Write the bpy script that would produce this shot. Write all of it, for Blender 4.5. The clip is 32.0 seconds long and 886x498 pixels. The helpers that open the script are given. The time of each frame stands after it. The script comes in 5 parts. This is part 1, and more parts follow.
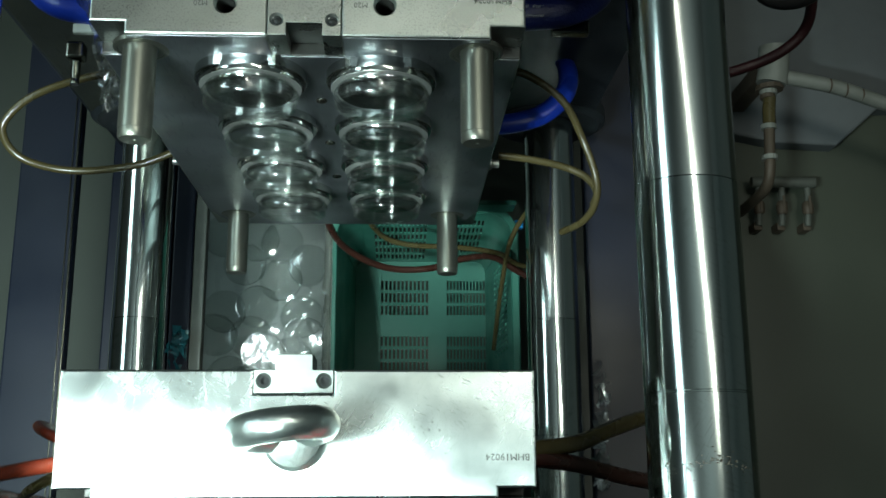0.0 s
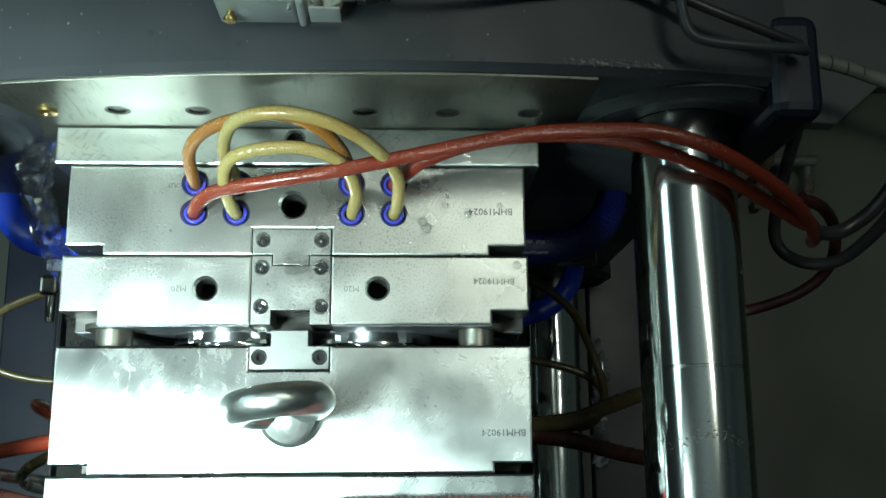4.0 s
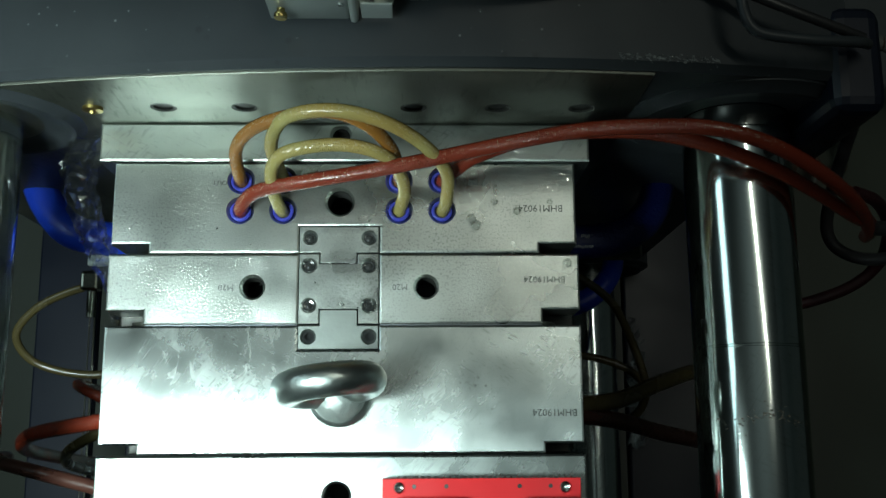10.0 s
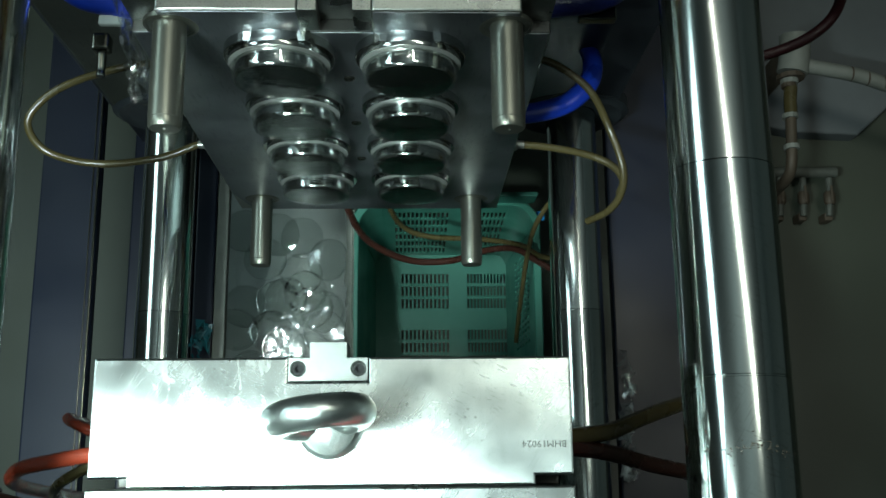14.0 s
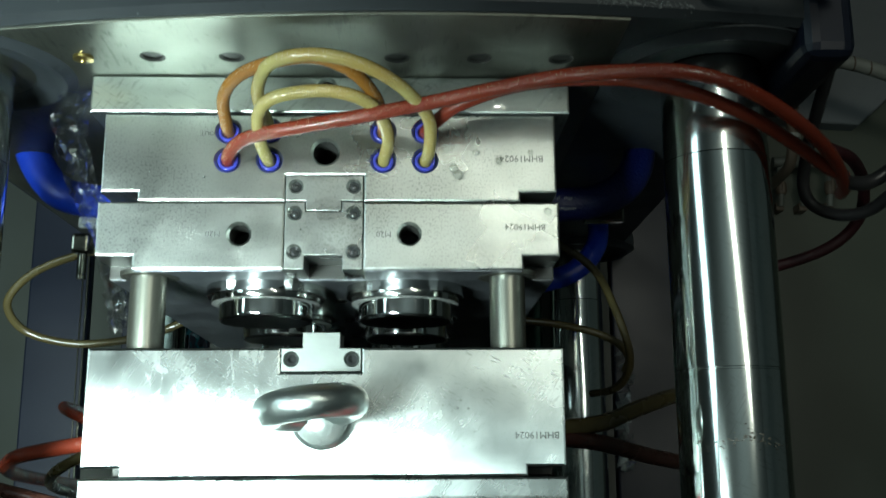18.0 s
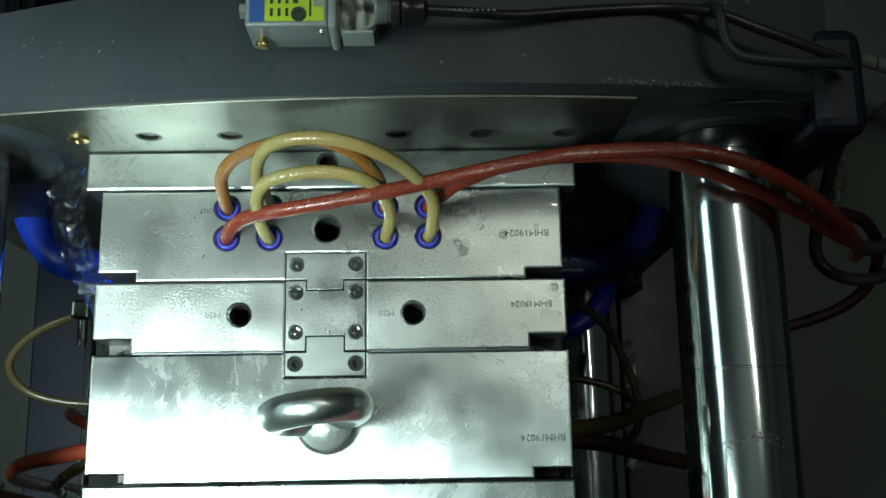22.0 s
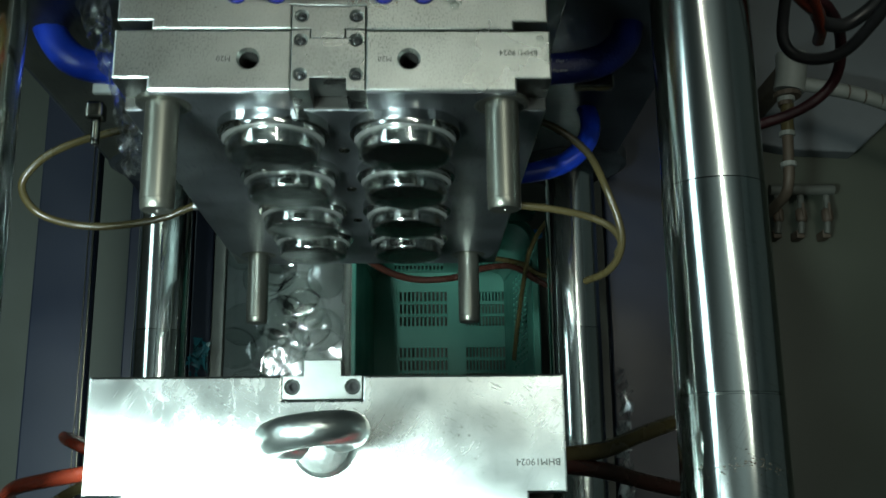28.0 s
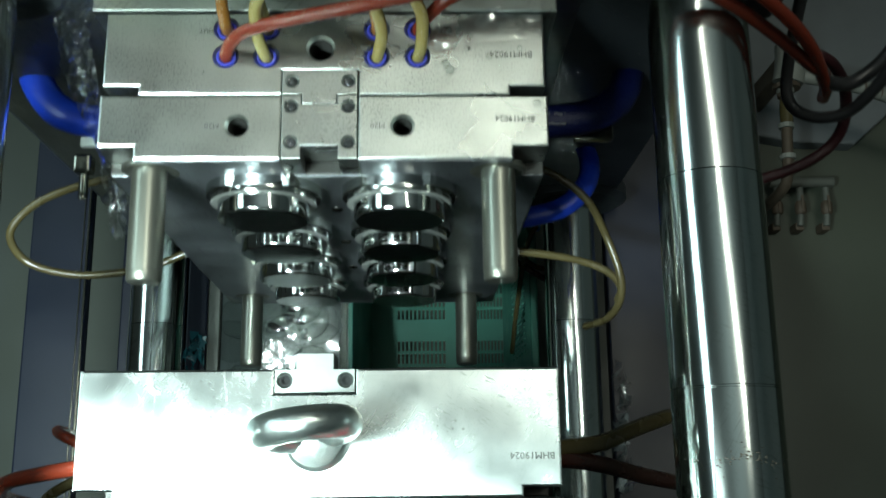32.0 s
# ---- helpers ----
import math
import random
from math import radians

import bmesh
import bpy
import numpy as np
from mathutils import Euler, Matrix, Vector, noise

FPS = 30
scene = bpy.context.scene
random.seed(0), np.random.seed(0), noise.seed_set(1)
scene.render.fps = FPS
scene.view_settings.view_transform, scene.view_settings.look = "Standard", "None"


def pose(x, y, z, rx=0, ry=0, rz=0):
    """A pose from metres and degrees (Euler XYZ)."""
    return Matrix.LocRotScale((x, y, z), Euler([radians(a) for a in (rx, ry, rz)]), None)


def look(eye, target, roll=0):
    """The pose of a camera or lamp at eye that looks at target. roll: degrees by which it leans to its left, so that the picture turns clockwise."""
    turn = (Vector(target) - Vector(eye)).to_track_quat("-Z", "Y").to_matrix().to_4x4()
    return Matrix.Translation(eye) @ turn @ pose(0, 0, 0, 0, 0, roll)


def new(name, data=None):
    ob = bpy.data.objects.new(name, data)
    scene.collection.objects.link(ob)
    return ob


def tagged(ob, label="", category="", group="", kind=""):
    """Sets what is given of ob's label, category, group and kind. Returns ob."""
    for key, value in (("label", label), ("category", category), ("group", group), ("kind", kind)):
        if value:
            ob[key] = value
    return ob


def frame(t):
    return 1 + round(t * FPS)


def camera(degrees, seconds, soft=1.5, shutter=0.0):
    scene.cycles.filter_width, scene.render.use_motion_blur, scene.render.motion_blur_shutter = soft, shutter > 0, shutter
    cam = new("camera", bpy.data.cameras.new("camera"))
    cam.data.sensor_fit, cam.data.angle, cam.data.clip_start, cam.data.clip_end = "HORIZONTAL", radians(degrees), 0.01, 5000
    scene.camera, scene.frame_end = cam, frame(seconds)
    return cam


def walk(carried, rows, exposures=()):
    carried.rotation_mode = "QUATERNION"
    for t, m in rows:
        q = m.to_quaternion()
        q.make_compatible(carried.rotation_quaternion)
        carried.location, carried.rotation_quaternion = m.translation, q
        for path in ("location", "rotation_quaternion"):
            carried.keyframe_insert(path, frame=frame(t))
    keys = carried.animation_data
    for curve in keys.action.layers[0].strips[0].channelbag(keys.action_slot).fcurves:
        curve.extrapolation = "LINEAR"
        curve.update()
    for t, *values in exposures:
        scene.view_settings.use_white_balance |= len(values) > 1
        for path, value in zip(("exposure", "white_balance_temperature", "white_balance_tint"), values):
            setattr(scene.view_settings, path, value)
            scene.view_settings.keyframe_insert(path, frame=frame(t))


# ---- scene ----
import itertools

# camera: eye in metres; yaw, pitch and roll in degrees
PATH = [
    (0, 0.0847, -0.0960, 2.3660, -10.566, -76.708, 10.633),
    (0.5, 0.0841, -0.0966, 2.3647, -11.033, -76.858, 11.184),
    (1, 0.0839, -0.0992, 2.3688, -11.325, -76.716, 11.783),
    (1.5, 0.0843, -0.1017, 2.3703, -11.370, -76.496, 11.736),
    (2, 0.0845, -0.1013, 2.3686, -10.965, -76.558, 11.121),
    (2.5, 0.0894, -0.1012, 2.3680, -9.653, -76.836, 9.770),
    (3, 0.0895, -0.1010, 2.3655, -10.411, -77.013, 10.724),
    (3.5, 0.0899, -0.1010, 2.3650, -11.075, -77.442, 11.487),
    (4, 0.0898, -0.1005, 2.3616, -11.086, -77.718, 10.966),
    (4.5, 0.0901, -0.1006, 2.3637, -10.459, -77.802, 10.346),
    (6.5, 0.0907, -0.0950, 2.3574, -9.567, -78.332, 9.620),
    (7, 0.0842, -0.0962, 2.3557, -9.166, -78.403, 9.659),
    (7.5, 0.0712, -0.0979, 2.3535, -5.738, -78.487, 7.213),
    (8, 0.0638, -0.1011, 2.3573, -4.864, -79.555, 4.920),
    (8.5, 0.0577, -0.1026, 2.3541, -5.056, -80.456, 4.794),
    (9, 0.0599, -0.1019, 2.3545, -7.121, -79.932, 6.308),
    (9.5, 0.0635, -0.1006, 2.3509, -7.175, -79.368, 6.531),
    (10, 0.0631, -0.1004, 2.3511, -7.109, -78.941, 6.918),
    (10.5, 0.0628, -0.1001, 2.3528, -7.075, -78.580, 6.791),
    (11, 0.0648, -0.0999, 2.3527, -6.489, -78.598, 6.223),
    (11.5, 0.0660, -0.0997, 2.3513, -6.773, -78.761, 6.537),
    (12, 0.0701, -0.0980, 2.3519, -6.988, -78.786, 7.016),
    (12.5, 0.0688, -0.0993, 2.3535, -8.439, -78.540, 8.504),
    (13, 0.0685, -0.0999, 2.3568, -9.125, -78.471, 8.865),
    (13.5, 0.0678, -0.1006, 2.3573, -8.155, -77.747, 7.803),
    (15.5, 0.0600, -0.1147, 2.3566, -8.664, -76.083, 8.593),
    (16, 0.0616, -0.1117, 2.3558, -8.985, -76.296, 9.382),
    (16.5, 0.0625, -0.1113, 2.3562, -9.484, -76.305, 9.899),
    (17, 0.0715, -0.1036, 2.3534, -7.580, -77.165, 7.662),
    (17.5, 0.0711, -0.1022, 2.3570, -7.206, -77.482, 7.083),
    (18, 0.0737, -0.1008, 2.3560, -7.550, -77.666, 7.413),
    (18.5, 0.0734, -0.0999, 2.3550, -8.164, -77.641, 8.350),
    (19, 0.0732, -0.0992, 2.3527, -6.953, -77.695, 6.719),
    (19.5, 0.0781, -0.0979, 2.3516, -5.368, -77.843, 4.784),
    (20, 0.0770, -0.0985, 2.3517, -5.654, -77.841, 5.083),
    (20.5, 0.0770, -0.0991, 2.3540, -6.051, -77.696, 5.713),
    (21, 0.0784, -0.0989, 2.3527, -5.578, -77.636, 5.120),
    (21.5, 0.0782, -0.0982, 2.3519, -5.975, -77.714, 5.095),
    (22, 0.0781, -0.0983, 2.3520, -5.361, -77.693, 4.570),
    (22.5, 0.0785, -0.0977, 2.3537, -6.334, -77.647, 5.802),
    (23, 0.0789, -0.0984, 2.3551, -6.060, -77.587, 5.601),
    (23.5, 0.0783, -0.0988, 2.3547, -5.954, -77.667, 5.204),
    (24, 0.0788, -0.0990, 2.3540, -5.446, -77.590, 4.731),
    (24.5, 0.0781, -0.0986, 2.3547, -5.415, -77.581, 4.967),
    (26.5, 0.0779, -0.0989, 2.3541, -6.771, -77.442, 6.329),
    (27, 0.0739, -0.1009, 2.3567, -7.817, -76.732, 7.689),
    (27.5, 0.0743, -0.1021, 2.3567, -7.799, -76.566, 7.389),
    (28, 0.0720, -0.1040, 2.3610, -7.065, -75.985, 6.652),
    (28.5, 0.0673, -0.1106, 2.3607, -8.106, -75.210, 7.907),
    (29, 0.0667, -0.1097, 2.3600, -8.915, -75.239, 9.035),
    (29.5, 0.0680, -0.1107, 2.3571, -9.587, -75.485, 9.482),
    (30, 0.0672, -0.1114, 2.3578, -9.786, -75.802, 9.462),
    (30.5, 0.0675, -0.1122, 2.3575, -9.331, -75.797, 8.949),
    (31, 0.0683, -0.1122, 2.3598, -9.722, -75.506, 9.648),
    (31.5, 0.0745, -0.1056, 2.3590, -8.483, -76.054, 8.260),
    (32, 0.0783, -0.1037, 2.3537, -7.082, -76.338, 6.576),
]
cam = camera(47.17, 32.0, shutter=0.35)


def aim(x, y, z, yaw, pitch, roll):
    return pose(x, y, z, 90 + pitch, 0, yaw) @ pose(0, 0, 0, 0, 0, roll)


# the clip's camera stops down while the bright closed mould fills the view
EXPOSURES = [(0, 1.05), (2.6, 1.05), (3.4, 0.75), (4.5, 0.35), (6.5, -0.2), (8.0, -0.53), (9.0, -0.60), (11.5, -0.41), (12.4, -0.30), (13.2, 0.2), (14.5, 1.03), (17.0, 1.05),
             (18.0, 0.53), (19.0, 0.05), (20.0, -0.17), (26.6, -0.2), (27.4, 0.13), (28.6, 1.06), (32.0, 1.08)]
walk(cam, [(r[0], aim(*r[1:])) for r in PATH], EXPOSURES)

# world and lamps: a dim workshop with a strong lamp over the machine
world = bpy.data.worlds.new("workshop_air")
scene.world = world
world.use_nodes = True
world.node_tree.nodes["Background"].inputs[0].default_value = (0.72, 0.93, 0.90, 1)
world.node_tree.nodes["Background"].inputs[1].default_value = 0.115


def area_lamp(name, eye, target, sx, sy, watts, colour):
    data = bpy.data.lights.new(name, "AREA")
    data.shape, data.size, data.size_y = "RECTANGLE", sx, sy
    data.energy, data.color = watts, colour
    ob = new(name, data)
    ob.matrix_world = look(eye, target)
    return ob


work = area_lamp("work_lamp", (-0.37, -0.19, 2.28), (-0.2, 0, 1.45), 0.34, 0.05, 5.1, (0.79, 1.0, 0.97))
work.matrix_world = pose(-0.37, -0.19, 2.28, 10.5, -8.5, -32)
work.data.spread = radians(69)
# two fluorescent tubes in one row, the far one dimmed for the open plates
for x, y, length, watts in ((0.90, 0.58, 1.35, 10.5), (-0.03, 1.42, 1.2, 2.2)):
    tube = area_lamp("ceiling_tube_lamp", (x, y, 4.2), (x, y, 0), 0.04, length, watts, (0.95, 1.0, 0.86))
    tube.matrix_world = pose(x, y, 4.2, 0, 0, 50.3)
# added fill aimed up at the ceiling, lifting the hall's ambient bounce
up = area_lamp("ceiling_fill_uplight", (0.52, 0.92, 4.3), (0.52, 0.92, 5), 0.04, 2.5, 30, (0.82, 1.0, 1.0))
up.matrix_world = pose(0.52, 0.92, 4.3, 180, 0, -50.3)
# lamp added at the left to draw the long streak on the tie bars
side_lamp = area_lamp("side_streak_lamp", (-3.2, 1.0, 3.75), (0, 0.4, 1.5), 0.72, 2.2, 19, (0.68, 0.97, 1.0))
side_lamp.matrix_world = side_lamp.matrix_world @ pose(0, 0, 0, 0, 0, -52)


# ---- materials ----
def material(name, colour, rough=0.5, metal=0.0, second=None, grain=60.0, mix=0.5, bump=0.1, bump_scale=200.0,
             stretch=(1, 1, 1), rough_var=0.1, stain=None, stain_scale=6.0, stain_amount=0.4, spots=0.0, spot_scale=350.0,
             coat=0.0, spec=0.5, speckle=0.0, bump_dist=0.001,
             scratch=0.0, clouds=0.0, beads=0.0, bead_scale=420.0, chips=0.0, brushed=0.0, wipes=0.0):
    m = bpy.data.materials.new(name)
    m.use_nodes = True
    nt = m.node_tree
    b = nt.nodes["Principled BSDF"]
    b.inputs["Metallic"].default_value = metal
    b.inputs["Coat Weight"].default_value = coat
    b.inputs["Specular IOR Level"].default_value = spec
    if brushed:
        # grinding lines run across the plate and draw the gloss out sideways
        b.inputs["Anisotropic"].default_value = brushed
        lay = nt.nodes.new("ShaderNodeCombineXYZ")
        lay.inputs[0].default_value = 1.0
        nt.links.new(lay.outputs[0], b.inputs["Tangent"])
    co = nt.nodes.new("ShaderNodeTexCoord")
    mp = nt.nodes.new("ShaderNodeMapping")
    mp.inputs["Scale"].default_value = stretch
    nt.links.new(co.outputs["Object"], mp.inputs["Vector"])

    def noise_node(scale, detail=4.0):
        n = nt.nodes.new("ShaderNodeTexNoise")
        n.inputs["Scale"].default_value, n.inputs["Detail"].default_value = scale, detail
        nt.links.new(mp.outputs[0], n.inputs["Vector"])
        return n

    def blend(fac, a, c):
        x = nt.nodes.new("ShaderNodeMix")
        x.data_type = "RGBA"
        if isinstance(fac, float):
            x.inputs[0].default_value = fac
        else:
            nt.links.new(fac, x.inputs[0])
        for i, v in ((6, a), (7, c)):
            if isinstance(v, tuple):
                x.inputs[i].default_value = (*v, 1)
            else:
                nt.links.new(v, x.inputs[i])
        return x.outputs[2]

    def spread(out, lo, hi, t0=0.0, t1=1.0):
        r = nt.nodes.new("ShaderNodeMapRange")
        r.inputs["From Min"].default_value, r.inputs["From Max"].default_value = lo, hi
        r.inputs["To Min"].default_value, r.inputs["To Max"].default_value = t0, t1
        nt.links.new(out, r.inputs["Value"])
        return r.outputs[0]

    second = second or tuple(c * 0.75 for c in colour)
    n1 = noise_node(grain, 6.0)
    col = blend(spread(n1.outputs[0], 0.5 - mix / 2, 0.5 + mix / 2), colour, second)
    if stain:
        n2 = noise_node(stain_scale, 3.0)
        col = blend(spread(n2.outputs[0], 0.42, 0.78, 0.0, stain_amount), col, stain)
    if spots:
        v = nt.nodes.new("ShaderNodeTexVoronoi")
        v.inputs["Scale"].default_value = spot_scale
        nt.links.new(mp.outputs[0], v.inputs["Vector"])
        n5 = noise_node(14.0, 2.0)
        hole = spread(v.outputs["Distance"], 0.10, 0.22, 1.0, 0.0)
        gate = spread(n5.outputs[0], 0.52, 0.66)
        mul = nt.nodes.new("ShaderNodeMath")
        mul.operation = "MULTIPLY"
        nt.links.new(hole, mul.inputs[0])
        nt.links.new(gate, mul.inputs[1])
        mul2 = nt.nodes.new("ShaderNodeMath")
        mul2.operation = "MULTIPLY"
        mul2.inputs[1].default_value = spots
        nt.links.new(mul.outputs[0], mul2.inputs[0])
        col = blend(mul2.outputs[0], col, tuple(c * 0.25 for c in colour))
    if speckle:
        # dried water marks: fine dark specks in patches
        n11, n12 = noise_node(520.0, 3.0), noise_node(13.0, 3.0)
        fleck = spread(n11.outputs[0], 0.50, 0.68, 0.0, speckle)
        patch = nt.nodes.new("ShaderNodeMath")
        patch.operation = "MULTIPLY"
        nt.links.new(fleck, patch.inputs[0])
        nt.links.new(spread(n12.outputs[0], 0.38, 0.62, 0.25, 1.0), patch.inputs[1])
        col = blend(patch.outputs[0], col, tuple(c * 0.3 for c in colour))
    n3 = noise_node(grain * 0.35 + 3, 5.0)
    gloss = spread(n3.outputs[0], 0.3, 0.7, max(0.02, rough - rough_var), rough + rough_var)

    def plus(a, c, op="ADD"):
        x = nt.nodes.new("ShaderNodeMath")
        x.operation = op
        nt.links.new(a, x.inputs[0])
        if isinstance(c, float):
            x.inputs[1].default_value = c
        else:
            nt.links.new(c, x.inputs[1])
        return x.outputs[0]

    marks = None
    if clouds:
        # wiped oil film: soft smears that change the gloss
        n6 = noise_node(18.0, 4.0)
        n6.inputs["Distortion"].default_value = 0.5
        smear = spread(n6.outputs[0], 0.3, 0.78)
        gloss = plus(gloss, plus(smear, clouds, "MULTIPLY"))
        col = blend(plus(smear, 0.35, "MULTIPLY"), col, tuple(min(1.0, c * 1.35) for c in colour))
    if scratch:
        # wipe marks, each kept to its own patches
        for turn, sx, sy, lo in ((0.75, 260.0, 60.0, 0.55), (0.55, 800.0, 36.0, 0.62), (-1.1, 420.0, 80.0, 0.60)):
            mr = nt.nodes.new("ShaderNodeMapping")
            mr.inputs["Rotation"].default_value = (0, 0, turn)
            nt.links.new(co.outputs["Object"], mr.inputs["Vector"])
            mq = nt.nodes.new("ShaderNodeMapping")
            mq.inputs["Scale"].default_value = (sx, sy, 40.0)
            nt.links.new(mr.outputs[0], mq.inputs["Vector"])
            n7 = nt.nodes.new("ShaderNodeTexNoise")
            n7.inputs["Scale"].default_value, n7.inputs["Detail"].default_value = 1.0, 2.0
            nt.links.new(mq.outputs[0], n7.inputs["Vector"])
            n8 = noise_node(16.0 + 5 * turn, 2.0)
            line = plus(spread(n7.outputs[0], lo, lo + 0.09), spread(n8.outputs[0], 0.48, 0.62), "MULTIPLY")
            marks = line if marks is None else plus(marks, line)
        col = blend(plus(marks, scratch, "MULTIPLY"), col, tuple(c * 0.45 for c in colour))
        gloss = plus(gloss, plus(marks, scratch * 0.09, "MULTIPLY"))
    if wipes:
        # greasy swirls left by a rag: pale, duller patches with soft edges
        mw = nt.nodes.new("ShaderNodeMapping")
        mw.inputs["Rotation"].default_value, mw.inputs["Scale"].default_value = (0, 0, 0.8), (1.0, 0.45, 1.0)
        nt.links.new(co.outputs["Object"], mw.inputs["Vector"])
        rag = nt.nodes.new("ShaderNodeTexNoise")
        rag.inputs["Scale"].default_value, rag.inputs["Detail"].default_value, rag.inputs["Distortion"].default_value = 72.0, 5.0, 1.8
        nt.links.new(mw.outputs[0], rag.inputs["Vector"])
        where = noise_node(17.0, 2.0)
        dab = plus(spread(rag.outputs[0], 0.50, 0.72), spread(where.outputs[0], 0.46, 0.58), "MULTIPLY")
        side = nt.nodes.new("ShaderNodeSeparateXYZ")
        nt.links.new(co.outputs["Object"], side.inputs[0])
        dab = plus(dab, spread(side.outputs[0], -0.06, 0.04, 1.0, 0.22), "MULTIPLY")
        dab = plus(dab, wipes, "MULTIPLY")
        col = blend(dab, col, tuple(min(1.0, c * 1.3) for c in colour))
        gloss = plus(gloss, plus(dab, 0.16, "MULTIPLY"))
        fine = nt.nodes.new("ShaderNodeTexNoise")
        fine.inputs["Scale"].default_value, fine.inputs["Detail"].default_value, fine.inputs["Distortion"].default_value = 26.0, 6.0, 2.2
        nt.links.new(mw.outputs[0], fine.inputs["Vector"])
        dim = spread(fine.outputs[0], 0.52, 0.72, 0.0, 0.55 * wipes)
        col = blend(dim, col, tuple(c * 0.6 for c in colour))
    if chips:
        # pale specks: paint chips and dried splashes
        v2 = nt.nodes.new("ShaderNodeTexVoronoi")
        v2.inputs["Scale"].default_value = 85.0
        nt.links.new(mp.outputs[0], v2.inputs["Vector"])
        n9 = noise_node(30.0, 3.0)
        fleck = plus(spread(v2.outputs["Distance"], 0.05, 0.11, 1.0, 0.0), spread(n9.outputs[0], 0.56, 0.62), "MULTIPLY")
        col = blend(plus(fleck, chips, "MULTIPLY"), col, (0.42, 0.45, 0.44))
    nt.links.new(col, b.inputs["Base Color"])
    nt.links.new(gloss, b.inputs["Roughness"])
    if bump:
        n4 = noise_node(bump_scale, 3.0)
        bp = nt.nodes.new("ShaderNodeBump")
        bp.inputs["Strength"].default_value, bp.inputs["Distance"].default_value = bump, bump_dist
        height = n4.outputs[0]
        if beads:
            # condensed water: small domes in patches
            v3 = nt.nodes.new("ShaderNodeTexVoronoi")
            v3.inputs["Scale"].default_value = bead_scale
            nt.links.new(mp.outputs[0], v3.inputs["Vector"])
            n10 = noise_node(22.0, 3.0)
            dome = plus(spread(v3.outputs["Distance"], 0.0, 0.5, 1.0, 0.0), spread(n10.outputs[0], 0.36, 0.62, 0.15, 1.0), "MULTIPLY")
            height = plus(height, plus(dome, beads, "MULTIPLY"))
        nt.links.new(height, bp.inputs["Height"])
        nt.links.new(bp.outputs[0], b.inputs["Normal"])
    return m


# the stain here is cloudy hall reflections mottled into the colour
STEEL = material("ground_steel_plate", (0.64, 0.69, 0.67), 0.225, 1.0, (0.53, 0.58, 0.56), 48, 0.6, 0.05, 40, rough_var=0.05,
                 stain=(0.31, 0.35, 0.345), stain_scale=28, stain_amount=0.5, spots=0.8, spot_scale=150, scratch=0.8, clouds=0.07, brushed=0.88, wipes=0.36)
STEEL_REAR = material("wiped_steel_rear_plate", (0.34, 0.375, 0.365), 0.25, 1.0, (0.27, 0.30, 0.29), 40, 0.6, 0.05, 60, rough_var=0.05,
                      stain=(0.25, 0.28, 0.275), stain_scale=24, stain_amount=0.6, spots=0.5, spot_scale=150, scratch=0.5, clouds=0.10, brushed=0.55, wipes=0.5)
STEEL_DULL = material("dull_steel_clamp_plate", (0.34, 0.37, 0.35), 0.34, 1.0, (0.28, 0.31, 0.295), 20, 0.7, 0.1, 120, rough_var=0.06,
                      stain=(0.25, 0.265, 0.24), stain_scale=16, stain_amount=0.6, scratch=0.4, clouds=0.08, brushed=0.5)
STEEL_WET = material("ground_steel_with_condensation", (0.41, 0.437, 0.415), 0.275, 1.0, (0.32, 0.346, 0.328), 24, 0.7, 0.22, 720,
                     rough_var=0.04, stain=(0.33, 0.345, 0.31), stain_scale=12, stain_amount=0.5, clouds=0.06, brushed=0.3,
                     bump_dist=0.0006, beads=1.0, bead_scale=900, speckle=0.75)
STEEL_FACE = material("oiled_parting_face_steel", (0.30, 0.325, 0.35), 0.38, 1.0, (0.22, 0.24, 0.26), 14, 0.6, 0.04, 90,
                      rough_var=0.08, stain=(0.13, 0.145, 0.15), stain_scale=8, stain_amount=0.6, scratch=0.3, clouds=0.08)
POLISHED = material("mirror_polished_core_steel", (0.62, 0.65, 0.63), 0.07, 1.0, (0.55, 0.58, 0.57), 30, 0.6, 0.0, rough_var=0.03)
RING_STEEL = material("polished_ring_steel", (0.58, 0.60, 0.58), 0.12, 1.0, (0.48, 0.50, 0.48), 40, 0.6, 0.02, 300, rough_var=0.04)
RING_FACE = material("ground_ring_face", (0.50, 0.52, 0.50), 0.42, 0.9, (0.46, 0.48, 0.46), 40, 0.6, 0.03, 300)
PIN_STEEL = material("guide_pin_steel", (0.20, 0.203, 0.172), 0.19, 1.0, (0.15, 0.152, 0.13), 30, 0.6, 0.02, 300, rough_var=0.05,
                     stretch=(1, 0.2, 1))
PIN_GREASED = material("greased_guide_pin_steel", (0.215, 0.22, 0.19), 0.33, 0.9, (0.16, 0.165, 0.14), 40, 0.6, 0.08, 250, rough_var=0.06,
                       stretch=(1, 0.3, 1), stain=(0.13, 0.13, 0.105), stain_scale=30, stain_amount=0.5)
CHROME = material("chromed_tie_bar", (0.62, 0.66, 0.64), 0.125, 1.0, (0.52, 0.56, 0.545), 12, 0.6, 0.02, 160, rough_var=0.03,
                  stretch=(1, 0.12, 1), stain=(0.36, 0.37, 0.33), stain_scale=14, stain_amount=0.35, spots=0.5, spot_scale=90, clouds=0.05)
CHROME_WORN = material("worn_chrome", (0.60, 0.64, 0.62), 0.13, 1.0, (0.48, 0.55, 0.54), 16, 0.6, 0.04, 160, rough_var=0.05,
                       stretch=(1, 0.2, 1), stain=(0.30, 0.31, 0.27), stain_scale=18, stain_amount=0.45, spots=0.9, spot_scale=70, scratch=0.35)
